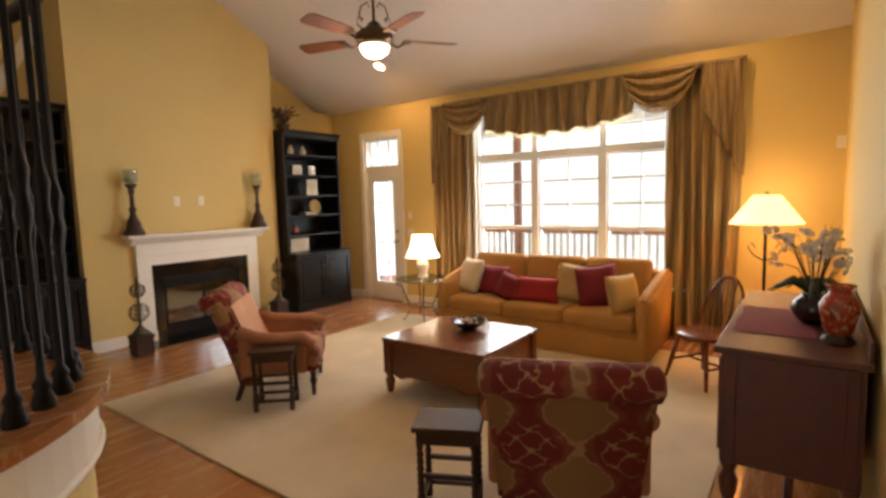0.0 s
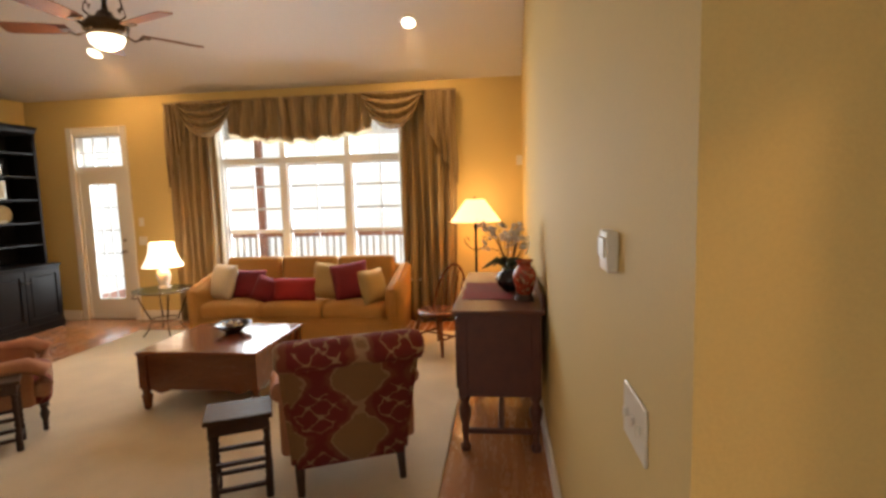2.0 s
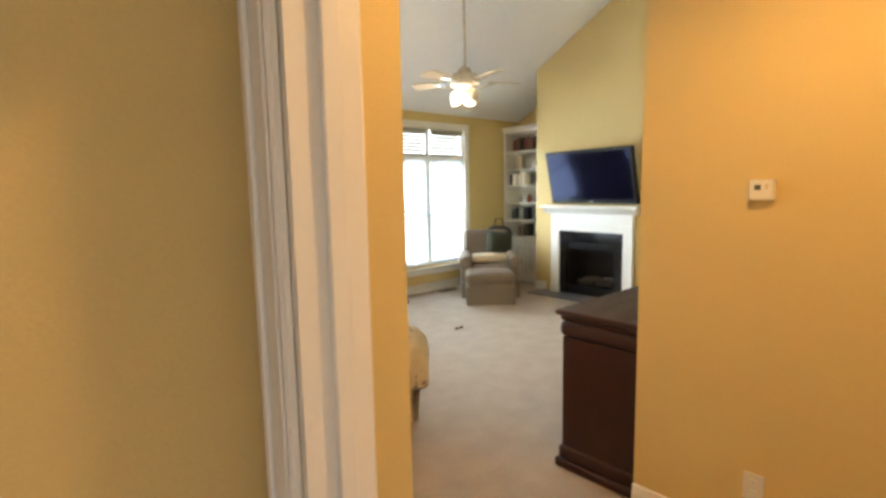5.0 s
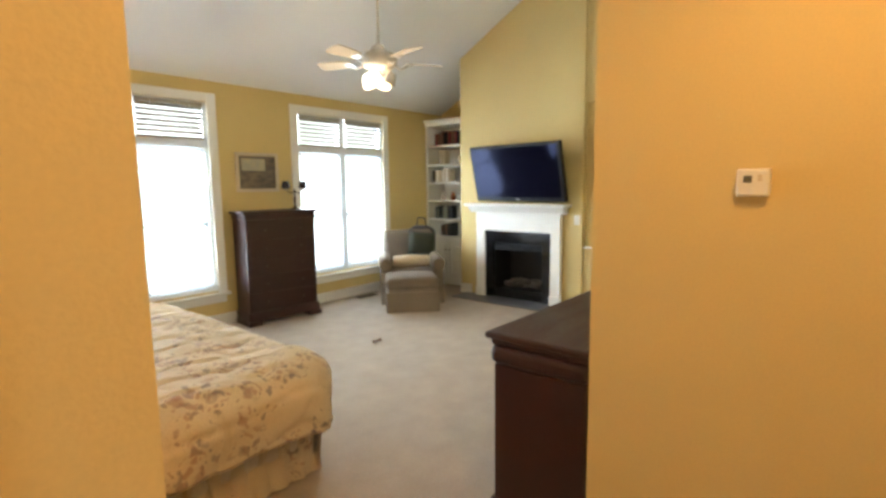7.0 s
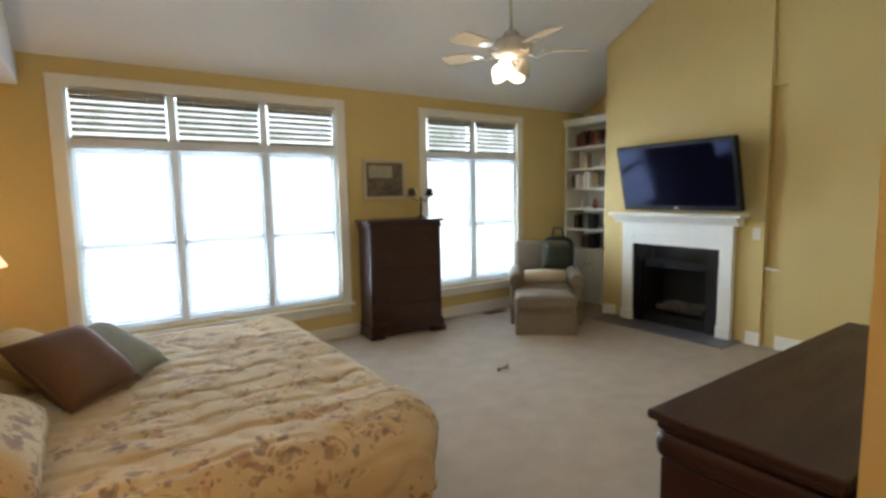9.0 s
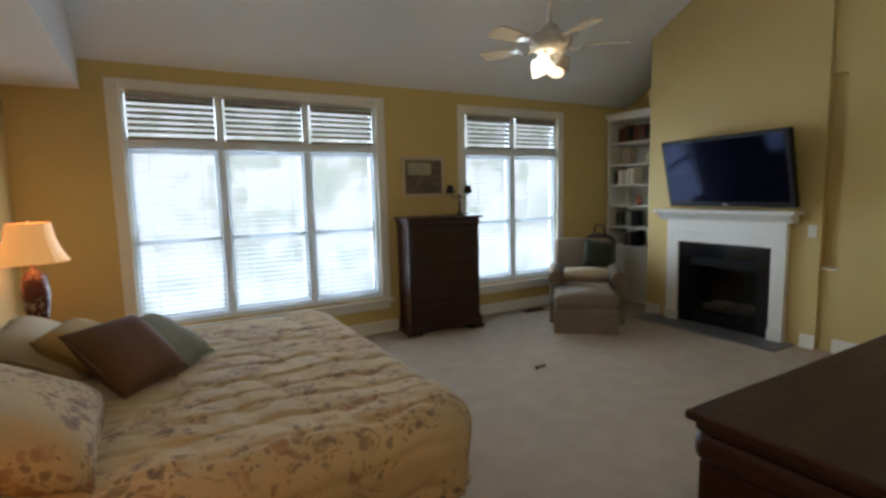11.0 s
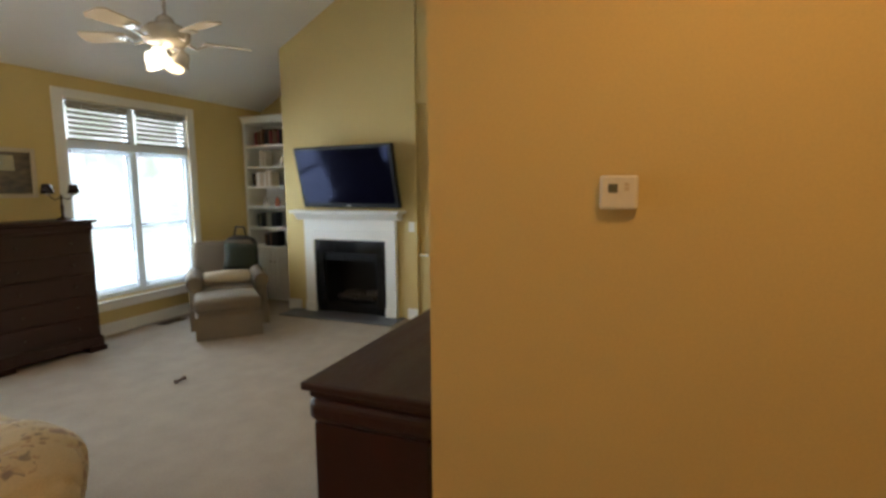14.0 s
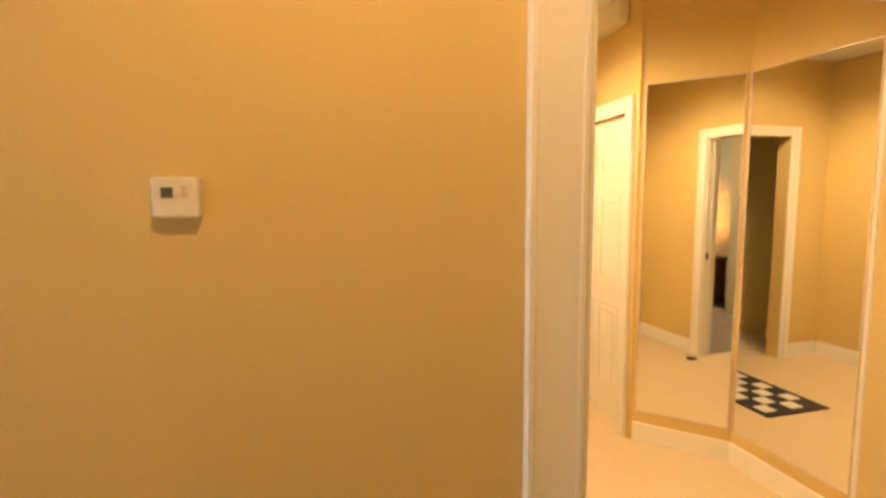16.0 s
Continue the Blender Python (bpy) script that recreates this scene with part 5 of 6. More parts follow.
def sideboard(m):
    """Back on local +x, length along y from 0."""
    s = thing("sideboard", m, "old walnut sideboard on turned legs with stretchers", "sideboard")
    L = 1.55
    part("top", box(-0.03, -0.03, 0.875, 0.53, L + 0.03, 0.905, 0.006, 2), SIDEW, s)
    part("body", boxes((0.0, 0.0, 0.36, 0.51, L, 0.874)), SIDEW, s)
    for x0, x1 in ((0.015, 0.06), (0.45, 0.495)):
        part("stile", box(x0, -0.008, 0.36, x1, 0.0, 0.874, 0.003, 1), SIDEW, s)
    for k in range(3):
        a = 0.03 + k * 0.50
        d = part("door", box(-0.015, a, 0.40, 0.0, a + 0.48, 0.84, 0.005, 1), SIDEW, s)
        part("handle", tube([(-0.018, a + 0.20, 0.62), (-0.035, a + 0.20, 0.60), (-0.035, a + 0.28, 0.60), (-0.018, a + 0.28, 0.62)], 0.005, 6), BRONZE, d)
    for x in (0.035, 0.475):
        for y in (0.035, L - 0.035):
            part("leg", lathe([(0.03, 0), (0.034, 0.03), (0.02, 0.05), (0.02, 0.10), (0.026, 0.11), (0.026, 0.15), (0.02, 0.16), (0.038, 0.22), (0.042, 0.27), (0.022, 0.31), (0.036, 0.34), (0.036, 0.361)], 14, (x, y, 0)), SIDEW, s)
    for q in ((0.05, 0.02, 0.11, 0.46, 0.05, 0.14), (0.05, L - 0.05, 0.11, 0.46, L - 0.02, 0.14), (0.24, 0.05, 0.112, 0.28, L - 0.05, 0.138)):
        part("stretcher", box(*q, 0.005, 1), SIDEW, s)
    part("gallery", box(0.515, 0.0, 0.906, 0.53, L, 0.99, 0.004, 1), SIDEW, s)


sideboard(pose(0.125, 2.42, 0))
rn = thing("table_runner", pose(0.30, 3.02, 0.906), "dark red cloth runner lying on the sideboard", "table runner")
rbm = bmesh.new()
for i in range(13):
    for j in range(13):
        rbm.verts.new((-0.17 + i * 0.028 + 0.006 * math.sin(j), -0.30 + j * 0.055 + 0.006 * math.sin(i * 1.3), 0.004 + 0.002 * math.sin(i * 2.1 + j)))
rbm.verts.ensure_lookup_table()
for i in range(12):
    for j in range(12):
        rbm.faces.new([rbm.verts[a] for a in (i * 13 + j, i * 13 + 13 + j, i * 13 + 14 + j, i * 13 + j + 1)]).smooth = True
part("cloth", rbm, CRIMS, rn)
vs_ = thing("vase", pose(0.55, 2.72, 0.906) @ Matrix.Diagonal((0.74, 0.74, 0.84, 1)), "red and cream painted porcelain vase on a wooden foot", "vase")
part("foot", lathe([(0.085, 0), (0.09, 0.015), (0.07, 0.03), (0.075, 0.045)], 20), DARKW, vs_, "carved dark foot")
part("body", lathe([(0.06, 0.046), (0.075, 0.07), (0.10, 0.16), (0.105, 0.20), (0.085, 0.245), (0.06, 0.265), (0.058, 0.29), (0.08, 0.31), (0.078, 0.315), (0.05, 0.30), (0.0, 0.29)], 28), REDVASE, vs_)
ar = thing("flower_arrangement", pose(0.46, 3.05, 0.913) @ Matrix.Scale(0.85, 4), "white blossom branches in a round dark pot", "flowers")
part("pot", lathe([(0.06, 0), (0.10, 0.04), (0.12, 0.09), (0.10, 0.14), (0.06, 0.17), (0.07, 0.185), (0.06, 0.185), (0.0, 0.15)], 24), DARKPOT, ar, "dark glazed pot")
rf = random.Random(11)
bms, pet, lf = [], [], []
for k in range(22):
    a = rf.uniform(0, 6.28)
    rr, hh = rf.uniform(0.12, 0.46), rf.uniform(0.30, 0.66)
    p0, p1, p2 = Vector((0, 0, 0.15)), Vector((rr * .4 * math.cos(a), rr * .4 * math.sin(a), 0.15 + hh * .5)), Vector((rr * math.cos(a) * (0.55 if math.cos(a) > 0 else 1), rr * math.sin(a), 0.15 + hh * (1 - rr)))
    bms.append(tube([p0, p1, p2], [0.004, 0.003, 0.0015], 5))
    for q in range(5):
        c = p1.lerp(p2, rf.uniform(0.1, 1)) + Vector((rf.uniform(-.03, .03), rf.uniform(-.03, .03), rf.uniform(-.03, .03)))
        for w in range(4):
            d = Vector((rf.uniform(-1, 1), rf.uniform(-1, 1), rf.uniform(-.3, 1))).normalized()
            pet.append(turned(lathe([(0.002, 0), (0.012, 0.010), (0.009, 0.018), (0.001, 0.021)], 6), Matrix.Translation(c) @ d.to_track_quat('Z', 'Y').to_matrix().to_4x4()))
for k in range(22):
    a, rr = rf.uniform(0, 6.28), rf.uniform(0.16, 0.32)
    rr *= 0.6 if math.cos(a) > 0 else 1
    lf.append(turned(tube([(0, 0, 0), (rr * .5, 0, 0.09), (rr, 0, 0.02)], [0.008, 0.018, 0.002], 5), Matrix.Translation((0, 0, 0.17)) @ Matrix.Rotation(a, 4, 'Z')))
part("branch_spray", merge(*bms), TWIG, ar)
tagged(part("blossom", merge(*pet), PETAL, ar, "small white blossoms"), kind="stuff")
part("foliage", merge(*lf), LEAF, ar, "long dark leaves")


def windsor(m):
    """Small hoop-back chair facing local -y."""
    c = thing("windsor_chair", m, "small honey-brown hoop-back windsor chair", "chair")
    part("seat", lathe([(0.16, 0.30), (0.185, 0.31), (0.19, 0.33), (0.175, 0.338), (0.0, 0.328)], 26), CHERRY, c)
    for x in (-1, 1):
        for y in (-1, 1):
            part("leg", tube([(x * 0.17, y * 0.17, 0), (x * 0.14, y * 0.14, 0.15), (x * 0.11, y * 0.11, 0.305)], [0.010, 0.016, 0.012], 8), CHERRY, c)
        part("stretcher", tube([(x * 0.145, -0.145, 0.13), (x * 0.145, 0.145, 0.13)], 0.008, 6), CHERRY, c)
    part("stretcher", tube([(-0.145, 0, 0.13), (0.145, 0, 0.13)], 0.008, 6), CHERRY, c)
    hoop = [(0.17 * math.cos(a), 0.12 + 0.10 * math.sin(a), 0.33 + 0.36 * math.sin(a)) for a in [math.pi * k / 18 for k in range(19)]]
    part("hoop", tube(hoop, 0.010, 8), CHERRY, c)
    for k in range(5):
        x = -0.11 + 0.055 * k
        s = math.sqrt(1 - (x / 0.17) ** 2)
        part("spindle", tube([(x * 0.8, 0.13, 0.33), (x, 0.12 + 0.10 * s, 0.33 + 0.36 * s)], 0.005, 6), CHERRY, c)


windsor(pose(-0.25, 4.52, 0.016, 0, 0, -34) @ Matrix.Scale(1.25, 4))


# ---- draperies ----
def folds(x0, x1, z0, z1, y, n, depth, label, flare=0.0):
    bm = bmesh.new()
    cols, rows = n * 8, 14
    rnd = random.Random(int(x0 * 100))
    ph = [rnd.uniform(-.5, .5) for _ in range(cols + 1)]
    g = []
    for i in range(cols + 1):
        col = []
        for j in range(rows + 1):
            u, v = i / cols, j / rows
            x = x0 + (x1 - x0) * u + 0.012 * math.sin(v * 6 + i) + flare * (1 - v) * (u - 0.5)
            yy = y - depth * (0.55 + 0.45 * math.sin(2 * math.pi * n * u + 0.6 * math.sin(v * 4 + u * 9) + ph[i] * 0.3)) * (0.7 + 0.5 * (1 - v))
            col.append(bm.verts.new((x, yy, z0 + (z1 - z0) * v)))
        g.append(col)
    for i in range(cols):
        for j in range(rows):
            bm.faces.new((g[i][j], g[i + 1][j], g[i + 1][j + 1], g[i][j + 1])).smooth = True
    return bm


def curtain(x0, x1, label):
    c = thing("curtain", pose(0, 0, 0), label, "curtain", "drapes at the large window")
    p = part("drop", folds(x0, x1, 0.012, 2.86, LY - 0.03, 6, 0.10, ""), DRAPE, c)
    p.modifiers.new("thick", 'SOLIDIFY').thickness = 0.004
    part("rod", tube([(x0 - 0.02, LY - 0.07, 2.86), (x1 + 0.02, LY - 0.07, 2.86)], 0.012, 8), BRONZE, c)


curtain(-3.98, -3.34, "floor-length olive striped silk drape")
curtain(-0.86, -0.16, "floor-length olive striped silk drape")


def swag(cx, w, z, drop, y):
    """Draped half-moon of cloth with curved folds."""
    bm = bmesh.new()
    n, k = 24, 30
    g = []
    for j in range(k + 1):
        v = j / k
        row = []
        for i in range(n + 1):
            u = 2 * i / n - 1
            sag = drop * v * (1 - u * u) ** 0.8
            row.append(bm.verts.new((cx + u * w / 2 * (1 - 0.10 * v), y - 0.05 - 0.034 * math.sin(v * 7.5 * math.pi) * (1 - u * u) ** 0.5 - 0.05 * v, z - sag - 0.06 * v * abs(u))))
        g.append(row)
    for j in range(k):
        for i in range(n):
            bm.faces.new((g[j][i], g[j][i + 1], g[j + 1][i + 1], g[j + 1][i])).smooth = True
    return bm


def valance():
    v = thing("valance", pose(0, 0, 0), "olive striped silk valance with swags and tails", "valance")
    part("board", box(-4.0, LY - 0.13, 2.90, -0.14, LY - 0.002, 2.925), DRAPE, v)
    Y = LY - 0.13
    m = folds(-3.1, -1.2, 0, 1, Y, 11, 0.085, "")
    for q in m.verts:
        u = (q.co.x + 3.1) / 1.9
        low = 2.47 - 0.10 * math.sin(math.pi * min(1, max(0, u))) + 0.02 * math.sin(u * 40)
        q.co.z = low + (2.925 - low) * q.co.z
        q.co.y += 0.03
    lace = bmesh.new()
    n, prev = 150, None
    for k in range(n + 1):
        u = k / n
        low = 2.47 - 0.10 * math.sin(math.pi * u) + 0.02 * math.sin(u * 40)
        y = Y + 0.025 - 0.012 * math.sin(u * 57)
        pair = [lace.verts.new((-3.1 + 1.9 * u, y, low + 0.02)), lace.verts.new((-3.1 + 1.9 * u, y - 0.004, low - 0.022 - 0.012 * abs(math.sin(k * 0.7))))]
        if prev:
            lace.faces.new((prev[0], pair[0], pair[1], prev[1])).smooth = True
        prev = pair
    part("lace_trim", lace, LACE, v, "narrow pale lace edging").modifiers.new("thick", 'SOLIDIFY').thickness = 0.002
    p = part("pleated_skirt", m, DRAPE, v)
    p.modifiers.new("thick", 'SOLIDIFY').thickness = 0.004
    for cx in (-3.38, -0.92):
        p = part("swag", swag(cx, 0.82, 2.92, 0.46, Y + 0.01), DRAPE, v)
        p.modifiers.new("thick", 'SOLIDIFY').thickness = 0.004
    for x0, x1, s in ((-4.0, -3.72, 1), (-0.52, -0.13, -1)):
        m = folds(x0, x1, 0, 1, Y, 4, 0.05, "")
        for q in m.verts:
            u = (q.co.x - x0) / (x1 - x0)
            u = 1 - u if s < 0 else u
            low = 1.75 + 0.75 * min(1, max(0, u))
            q.co.z = low + (2.925 - low) * q.co.z
            q.co.y += 0.035
        p = part("tail", m, DRAPE, v)
        p.modifiers.new("thick", 'SOLIDIFY').thickness = 0.004


valance()


# ---- ceiling fans and lights ----
def fan(m, blade, metal, r, rod, angle, ornate, label):
    f = thing("ceiling_fan", m, label, "ceiling fan")
    part("downrod", tube([(0, 0, 0.10), (0, 0, rod)], 0.012, 10), metal, f)
    part("canopy", lathe([(0.03, rod - 0.09), (0.07, rod - 0.03), (0.075, rod)], 18), metal, f)
    part("motor", lathe([(0.06, -0.06), (0.12, -0.05), (0.155, -0.01), (0.16, 0.03), (0.12, 0.07), (0.07, 0.09), (0.05, 0.13), (0.02, 0.15)], 28), metal if ornate else CHINA, f)
    for k in range(5):
        a = radians(angle + 72 * k)
        mm = Matrix.Rotation(a, 4, 'Z')
        ir = part("blade_iron", turned(merge(tube([(0.13, 0, -0.02), (0.20, 0.02, -0.05), (0.26, 0, -0.02)], 0.009, 6), box(0.24, -0.05, -0.012, 0.32, 0.05, -0.004, 0.003, 1)), mm), metal, f)
        out = [(0.26, -0.055), (0.40, -0.07), (r - 0.03, -0.078), (r, -0.05), (r, 0.05), (r - 0.03, 0.078), (0.40, 0.07), (0.26, 0.055)]
        part("blade", turned(turned(prism(out, "z", -0.004, 0.004), Matrix.Rotation(radians(12), 4, 'X')), mm), blade, ir)
    if ornate:
        part("glass_bowl", lathe([(0.125, -0.06), (0.125, -0.075), (0.11, -0.11), (0.07, -0.14), (0.02, -0.152), (0.0, -0.153)], 26), BULBG, f, "lit frosted glass bowl").visible_shadow = False
        for k in range(4):
            a = radians(45 + 90 * k)
            p = [(0.09, 0.08), (0.14, 0.12), (0.13, 0.18), (0.09, 0.17), (0.10, 0.14), (0.12, 0.20), (0.10, 0.27), (0.05, 0.30), (0.03, 0.26)]
            part("scroll", tube([(q * math.cos(a), q * math.sin(a), z) for q, z in p], 0.007, 6), metal, f)
    else:
        for k in range(4):
            a = radians(20 + 90 * k)
            part("lamp_arm", tube([(0.05 * math.cos(a), 0.05 * math.sin(a), -0.06), (0.11 * math.cos(a), 0.11 * math.sin(a), -0.09), (0.13 * math.cos(a), 0.13 * math.sin(a), -0.11)], 0.009, 6), metal, f)
            part("glass_bell", turned(lathe([(0.025, 0.0), (0.045, -0.03), (0.055, -0.07), (0.068, -0.10), (0.063, -0.10), (0.0, -0.05)], 16), pose(0.13 * math.cos(a), 0.13 * math.sin(a), -0.10, 0, 0, 0) @ Matrix.Rotation(radians(30), 4, Vector((-math.sin(a), math.cos(a), 0)))), BULBG if k in (1, 2) else CHINA, f, "frosted glass bell shade").visible_shadow = False
    return f


fan(pose(-2.62, 3.16, 2.96), BLADE, BRONZE, 0.72, lz(3.16) - 2.96, 52, True, "bronze scrollwork ceiling fan with walnut blades, lamp lit")
fan(pose(4.385, 2.95, 2.63), CREAM, STEEL, 0.57, bz(2.95) - 2.63, -30, False, "ceiling fan with pale blades and lit bell lamps")


def can_light(x, y, z, slope):
    c = thing("recessed_light", pose(x, y, z, -slope, 0, 0), "round recessed ceiling light, lit", "ceiling light", "recessed lights")
    part("trim_ring", tube([(0.085 * math.cos(a), 0.085 * math.sin(a), -0.004) for a in [2 * math.pi * k / 24 for k in range(24)]], 0.012, 8, True), TRIM, c)
    part("lens", lathe([(0.08, -0.008), (0.08, -0.002)], 20), BULBG, c, "glowing lens").visible_shadow = False


can_light(-4.43, 5.20, lz(5.20), 29.2)
can_light(-0.57, 5.08, lz(5.08), 29.2)
# assumed fixture for the unseen hall lamp
can_light(2.0, -0.55, 2.75, 0)
can_light(4.0, -1.15, 2.75, 0)
can_light(4.9, -1.2, 2.75, 0)
# added fixture for the unseen foyer lamp
can_light(-0.6, -1.6, lz(-1.6), -29.2)

# ---- bedroom ----
fireplace(pose(7.093, 3.20, 0, 0, 0, 180), 1.54, 1.31, 1.02, 0.94, False, "white painted bedroom mantel with black granite surround")
solid("hearth_slab_2", box(6.72, 2.46, 0.001, 7.094, 4.05, 0.012), SLATE, "grey slate hearth slab flush with the carpet", "hearth")


def television(m):
    t = thing("television", m, "large black flat-screen television tilted above the mantel", "television")
    part("case", box(-0.035, -0.71, -0.37, 0.035, 0.71, 0.37, 0.012, 2), BLACKW, t)
    part("screen", box(-0.041, -0.665, -0.31, -0.034, 0.665, 0.335), SCREEN, t, "glossy dark glass screen")
    part("badge", box(-0.038, -0.03, -0.35, -0.034, 0.03, -0.335), STEEL, t)
    part("wall_arm", box(0.03, -0.10, -0.12, 0.17, 0.10, 0.12, 0.01, 1), IRON, t)


television(pose(6.90, 3.12, 1.71, 0, -13, -6))
WB = (1.03, 1.325, 1.62, 1.90, 2.20)
bookcase(pose(7.95, BY - 0.02, 0, 0, 0, 180), BY - 0.02 - 4.17, "white built-in bookcase filled with books and ornaments", "", TRIM, WB, 2.60, 0.755, 0.52, 0.42, 0)
solid("niche_ledge", box(7.115, 2.162, 0.77, 7.178, 2.288, 0.79, 0.004, 1), TRIM, "cream painted ledge capping the wall niche", "trim")
rk = random.Random(9)
BC = [("dark red", CRIMS), ("brown", BROWNC), ("black", BLACKW), ("cream", CREAM), ("tan", TANC), ("sage green", SAGEC), ("white", TRIM)]
for z, n, only in ((2.201, 12, (0, 1, 2)), (1.621, 9, (3, 6, 2, 5)), (1.901, 3, (3, 1)), (1.031, 8, (2, 5, 2)), (0.756, 6, (1, 2, 3))):
    y = 5.10 - rk.uniform(0, .15)
    for k in range(n):
        w, h = rk.uniform(.028, .05), rk.uniform(.17, .225)
        y -= w + 0.002
        if y < 4.26:
            break
        book(pose(7.70, y + w, z, 0, 0, 180), w, h, rk.uniform(.13, .16), BC[rk.choice(only)], "books on the white bookcase")
for y, z, mt, lb in ((4.95, 1.326, CHINA, "cream porcelain jar with lid"), (4.75, 1.326, REDVASE, "red painted jar with lid"), (4.50, 1.326, CHINA, "cream porcelain jar with lid"), (4.45, 1.901, DARKPOT, "dark glazed jar with lid"), (4.62, 1.901, CHINA, "cream porcelain jar with lid")):
    jar(pose(7.64, y, z), 0.85, mt, lb, "ornaments on the white bookcase")


def chest(m):
    """Tall chest of drawers facing local -y."""
    c = thing("chest_of_drawers", m, "tall dark mahogany chest of drawers with five drawers", "chest of drawers")
    part("body", box(-0.43, -0.20, 0.10, 0.43, 0.20, 1.22, 0.012, 2), MAHOG, c)
    part("cornice", merge(box(-0.44, -0.215, 1.20, 0.44, 0.205, 1.27, 0.02, 3), box(-0.47, -0.24, 1.27, 0.47, 0.21, 1.30, 0.008, 2)), MAHOG, c)
    part("plinth", merge(box(-0.45, -0.22, 0.04, 0.45, 0.205, 0.15, 0.02, 3), boxes((-0.46, -0.23, 0, -0.30, 0.205, 0.05), (0.30, -0.23, 0, 0.46, 0.205, 0.05))), MAHOG, c)
    for k in range(5):
        z = 0.165 + k * 0.205
        d = part("drawer", box(-0.405, -0.212, z, 0.405, -0.20, z + 0.195, 0.005, 1), MAHOG, c)
        for x in (-0.22, 0.22):
            part("knob", lathe([(0.006, 0), (0.006, 0.012), (0.014, 0.022), (0.0, 0.03)], 10), MAHOG, d).matrix_basis = pose(x, -0.212, z + 0.10, 90, 0, 0)


chest(pose(4.585, 5.05, 0, 0, 0, -6))
cl = thing("candle_lamp", pose(4.86, 5.00, 1.301), "small two-shade candlestick lamp on the chest", "lamp")
part("stem", lathe([(0.06, 0), (0.06, 0.01), (0.02, 0.025), (0.010, 0.05), (0.016, 0.12), (0.009, 0.15), (0.009, 0.24)], 14), BRONZE, cl)
part("candle_arm", merge(tube([(0, 0, 0.22), (0.06, 0, 0.19), (0.12, 0, 0.24)], 0.006, 6), tube([(0, 0, 0.22), (-0.06, 0, 0.19), (-0.12, 0, 0.24)], 0.006, 6)), BRONZE, cl)
for x in (-0.12, 0.12):
    part("shade", lathe([(0.055, 0.25), (0.035, 0.34), (0.033, 0.34), (0.050, 0.252)], 16, (x, 0, 0)), DARKPOT, cl, "small dark shade")
    part("candle_cup", lathe([(0.022, 0.235), (0.026, 0.25), (0.01, 0.26)], 10, (x, 0, 0)), CREAM, cl)
pf = thing("framed_painting", pose(4.515, BY - 0.004, 1.745), "small framed landscape painting in a silver-gold frame", "painting")
part("frame", boxes((-0.275, -0.03, -0.23, -0.235, 0, 0.23), (0.235, -0.03, -0.23, 0.275, 0, 0.23), (-0.235, -0.03, -0.23, 0.235, 0, -0.19), (-0.235, -0.03, 0.19, 0.235, 0, 0.23), bevel=0.004), CREAM, pf)
PAINT = mat("painted_landscape", (0.20, 0.15, 0.10), 0.6, 0, 9, 0.3, 0.05, stretch=(1, 1, 2.5), second=(0.03, 0.035, 0.04), blotch=5)
part("canvas", box(-0.235, -0.015, -0.19, 0.235, -0.005, 0.19), PAINT, pf, "muted townscape canvas")
part("sky_patch", box(-0.20, -0.017, 0.02, 0.10, -0.015, 0.16), mat("painted_sky", (0.55, 0.45, 0.22), 0.6, 0, 8, 0.3, 0.03, second=(0.25, 0.28, 0.30)), pf)


def dresser(m):
    """Low dresser; front on local +y, back on -y."""
    d = thing("dresser", m, "low dark mahogany dresser with overhanging top", "dresser")
    L = 1.66
    part("top", box(0, -0.50, 0.885, L, 0, 0.915, 0.008, 2), MAHOG, d)
    part("frieze", merge(box(0.02, -0.49, 0.855, L - 0.02, -0.02, 0.885, 0.01, 2), box(0.012, -0.488, 0.765, L - 0.012, -0.012, 0.858, 0.035, 4)), MAHOG, d)
    part("body", box(0.03, -0.47, 0.12, L - 0.03, -0.03, 0.765, 0.006, 1), MAHOG, d)
    part("plinth", merge(box(0.012, -0.488, 0.045, L - 0.012, -0.012, 0.13, 0.025, 3), box(0.0, -0.495, 0.0, L, 0.0, 0.055, 0.010, 1)), MAHOG, d)
    for c in range(3):
        for r in range(3):
            x, z = 0.075 + c * 0.508, 0.145 + r * 0.205
            w = part("drawer", box(x, -0.030, z, x + 0.495, -0.020, z + 0.195, 0.004, 1), MAHOG, d)
            part("knob", lathe([(0.006, 0), (0.006, 0.012), (0.014, 0.022), (0.0, 0.03)], 10), MAHOG, w).matrix_basis = pose(x + 0.25, -0.020, z + 0.10, -90, 0, 0)


dresser(pose(3.046, 0.896, 0))


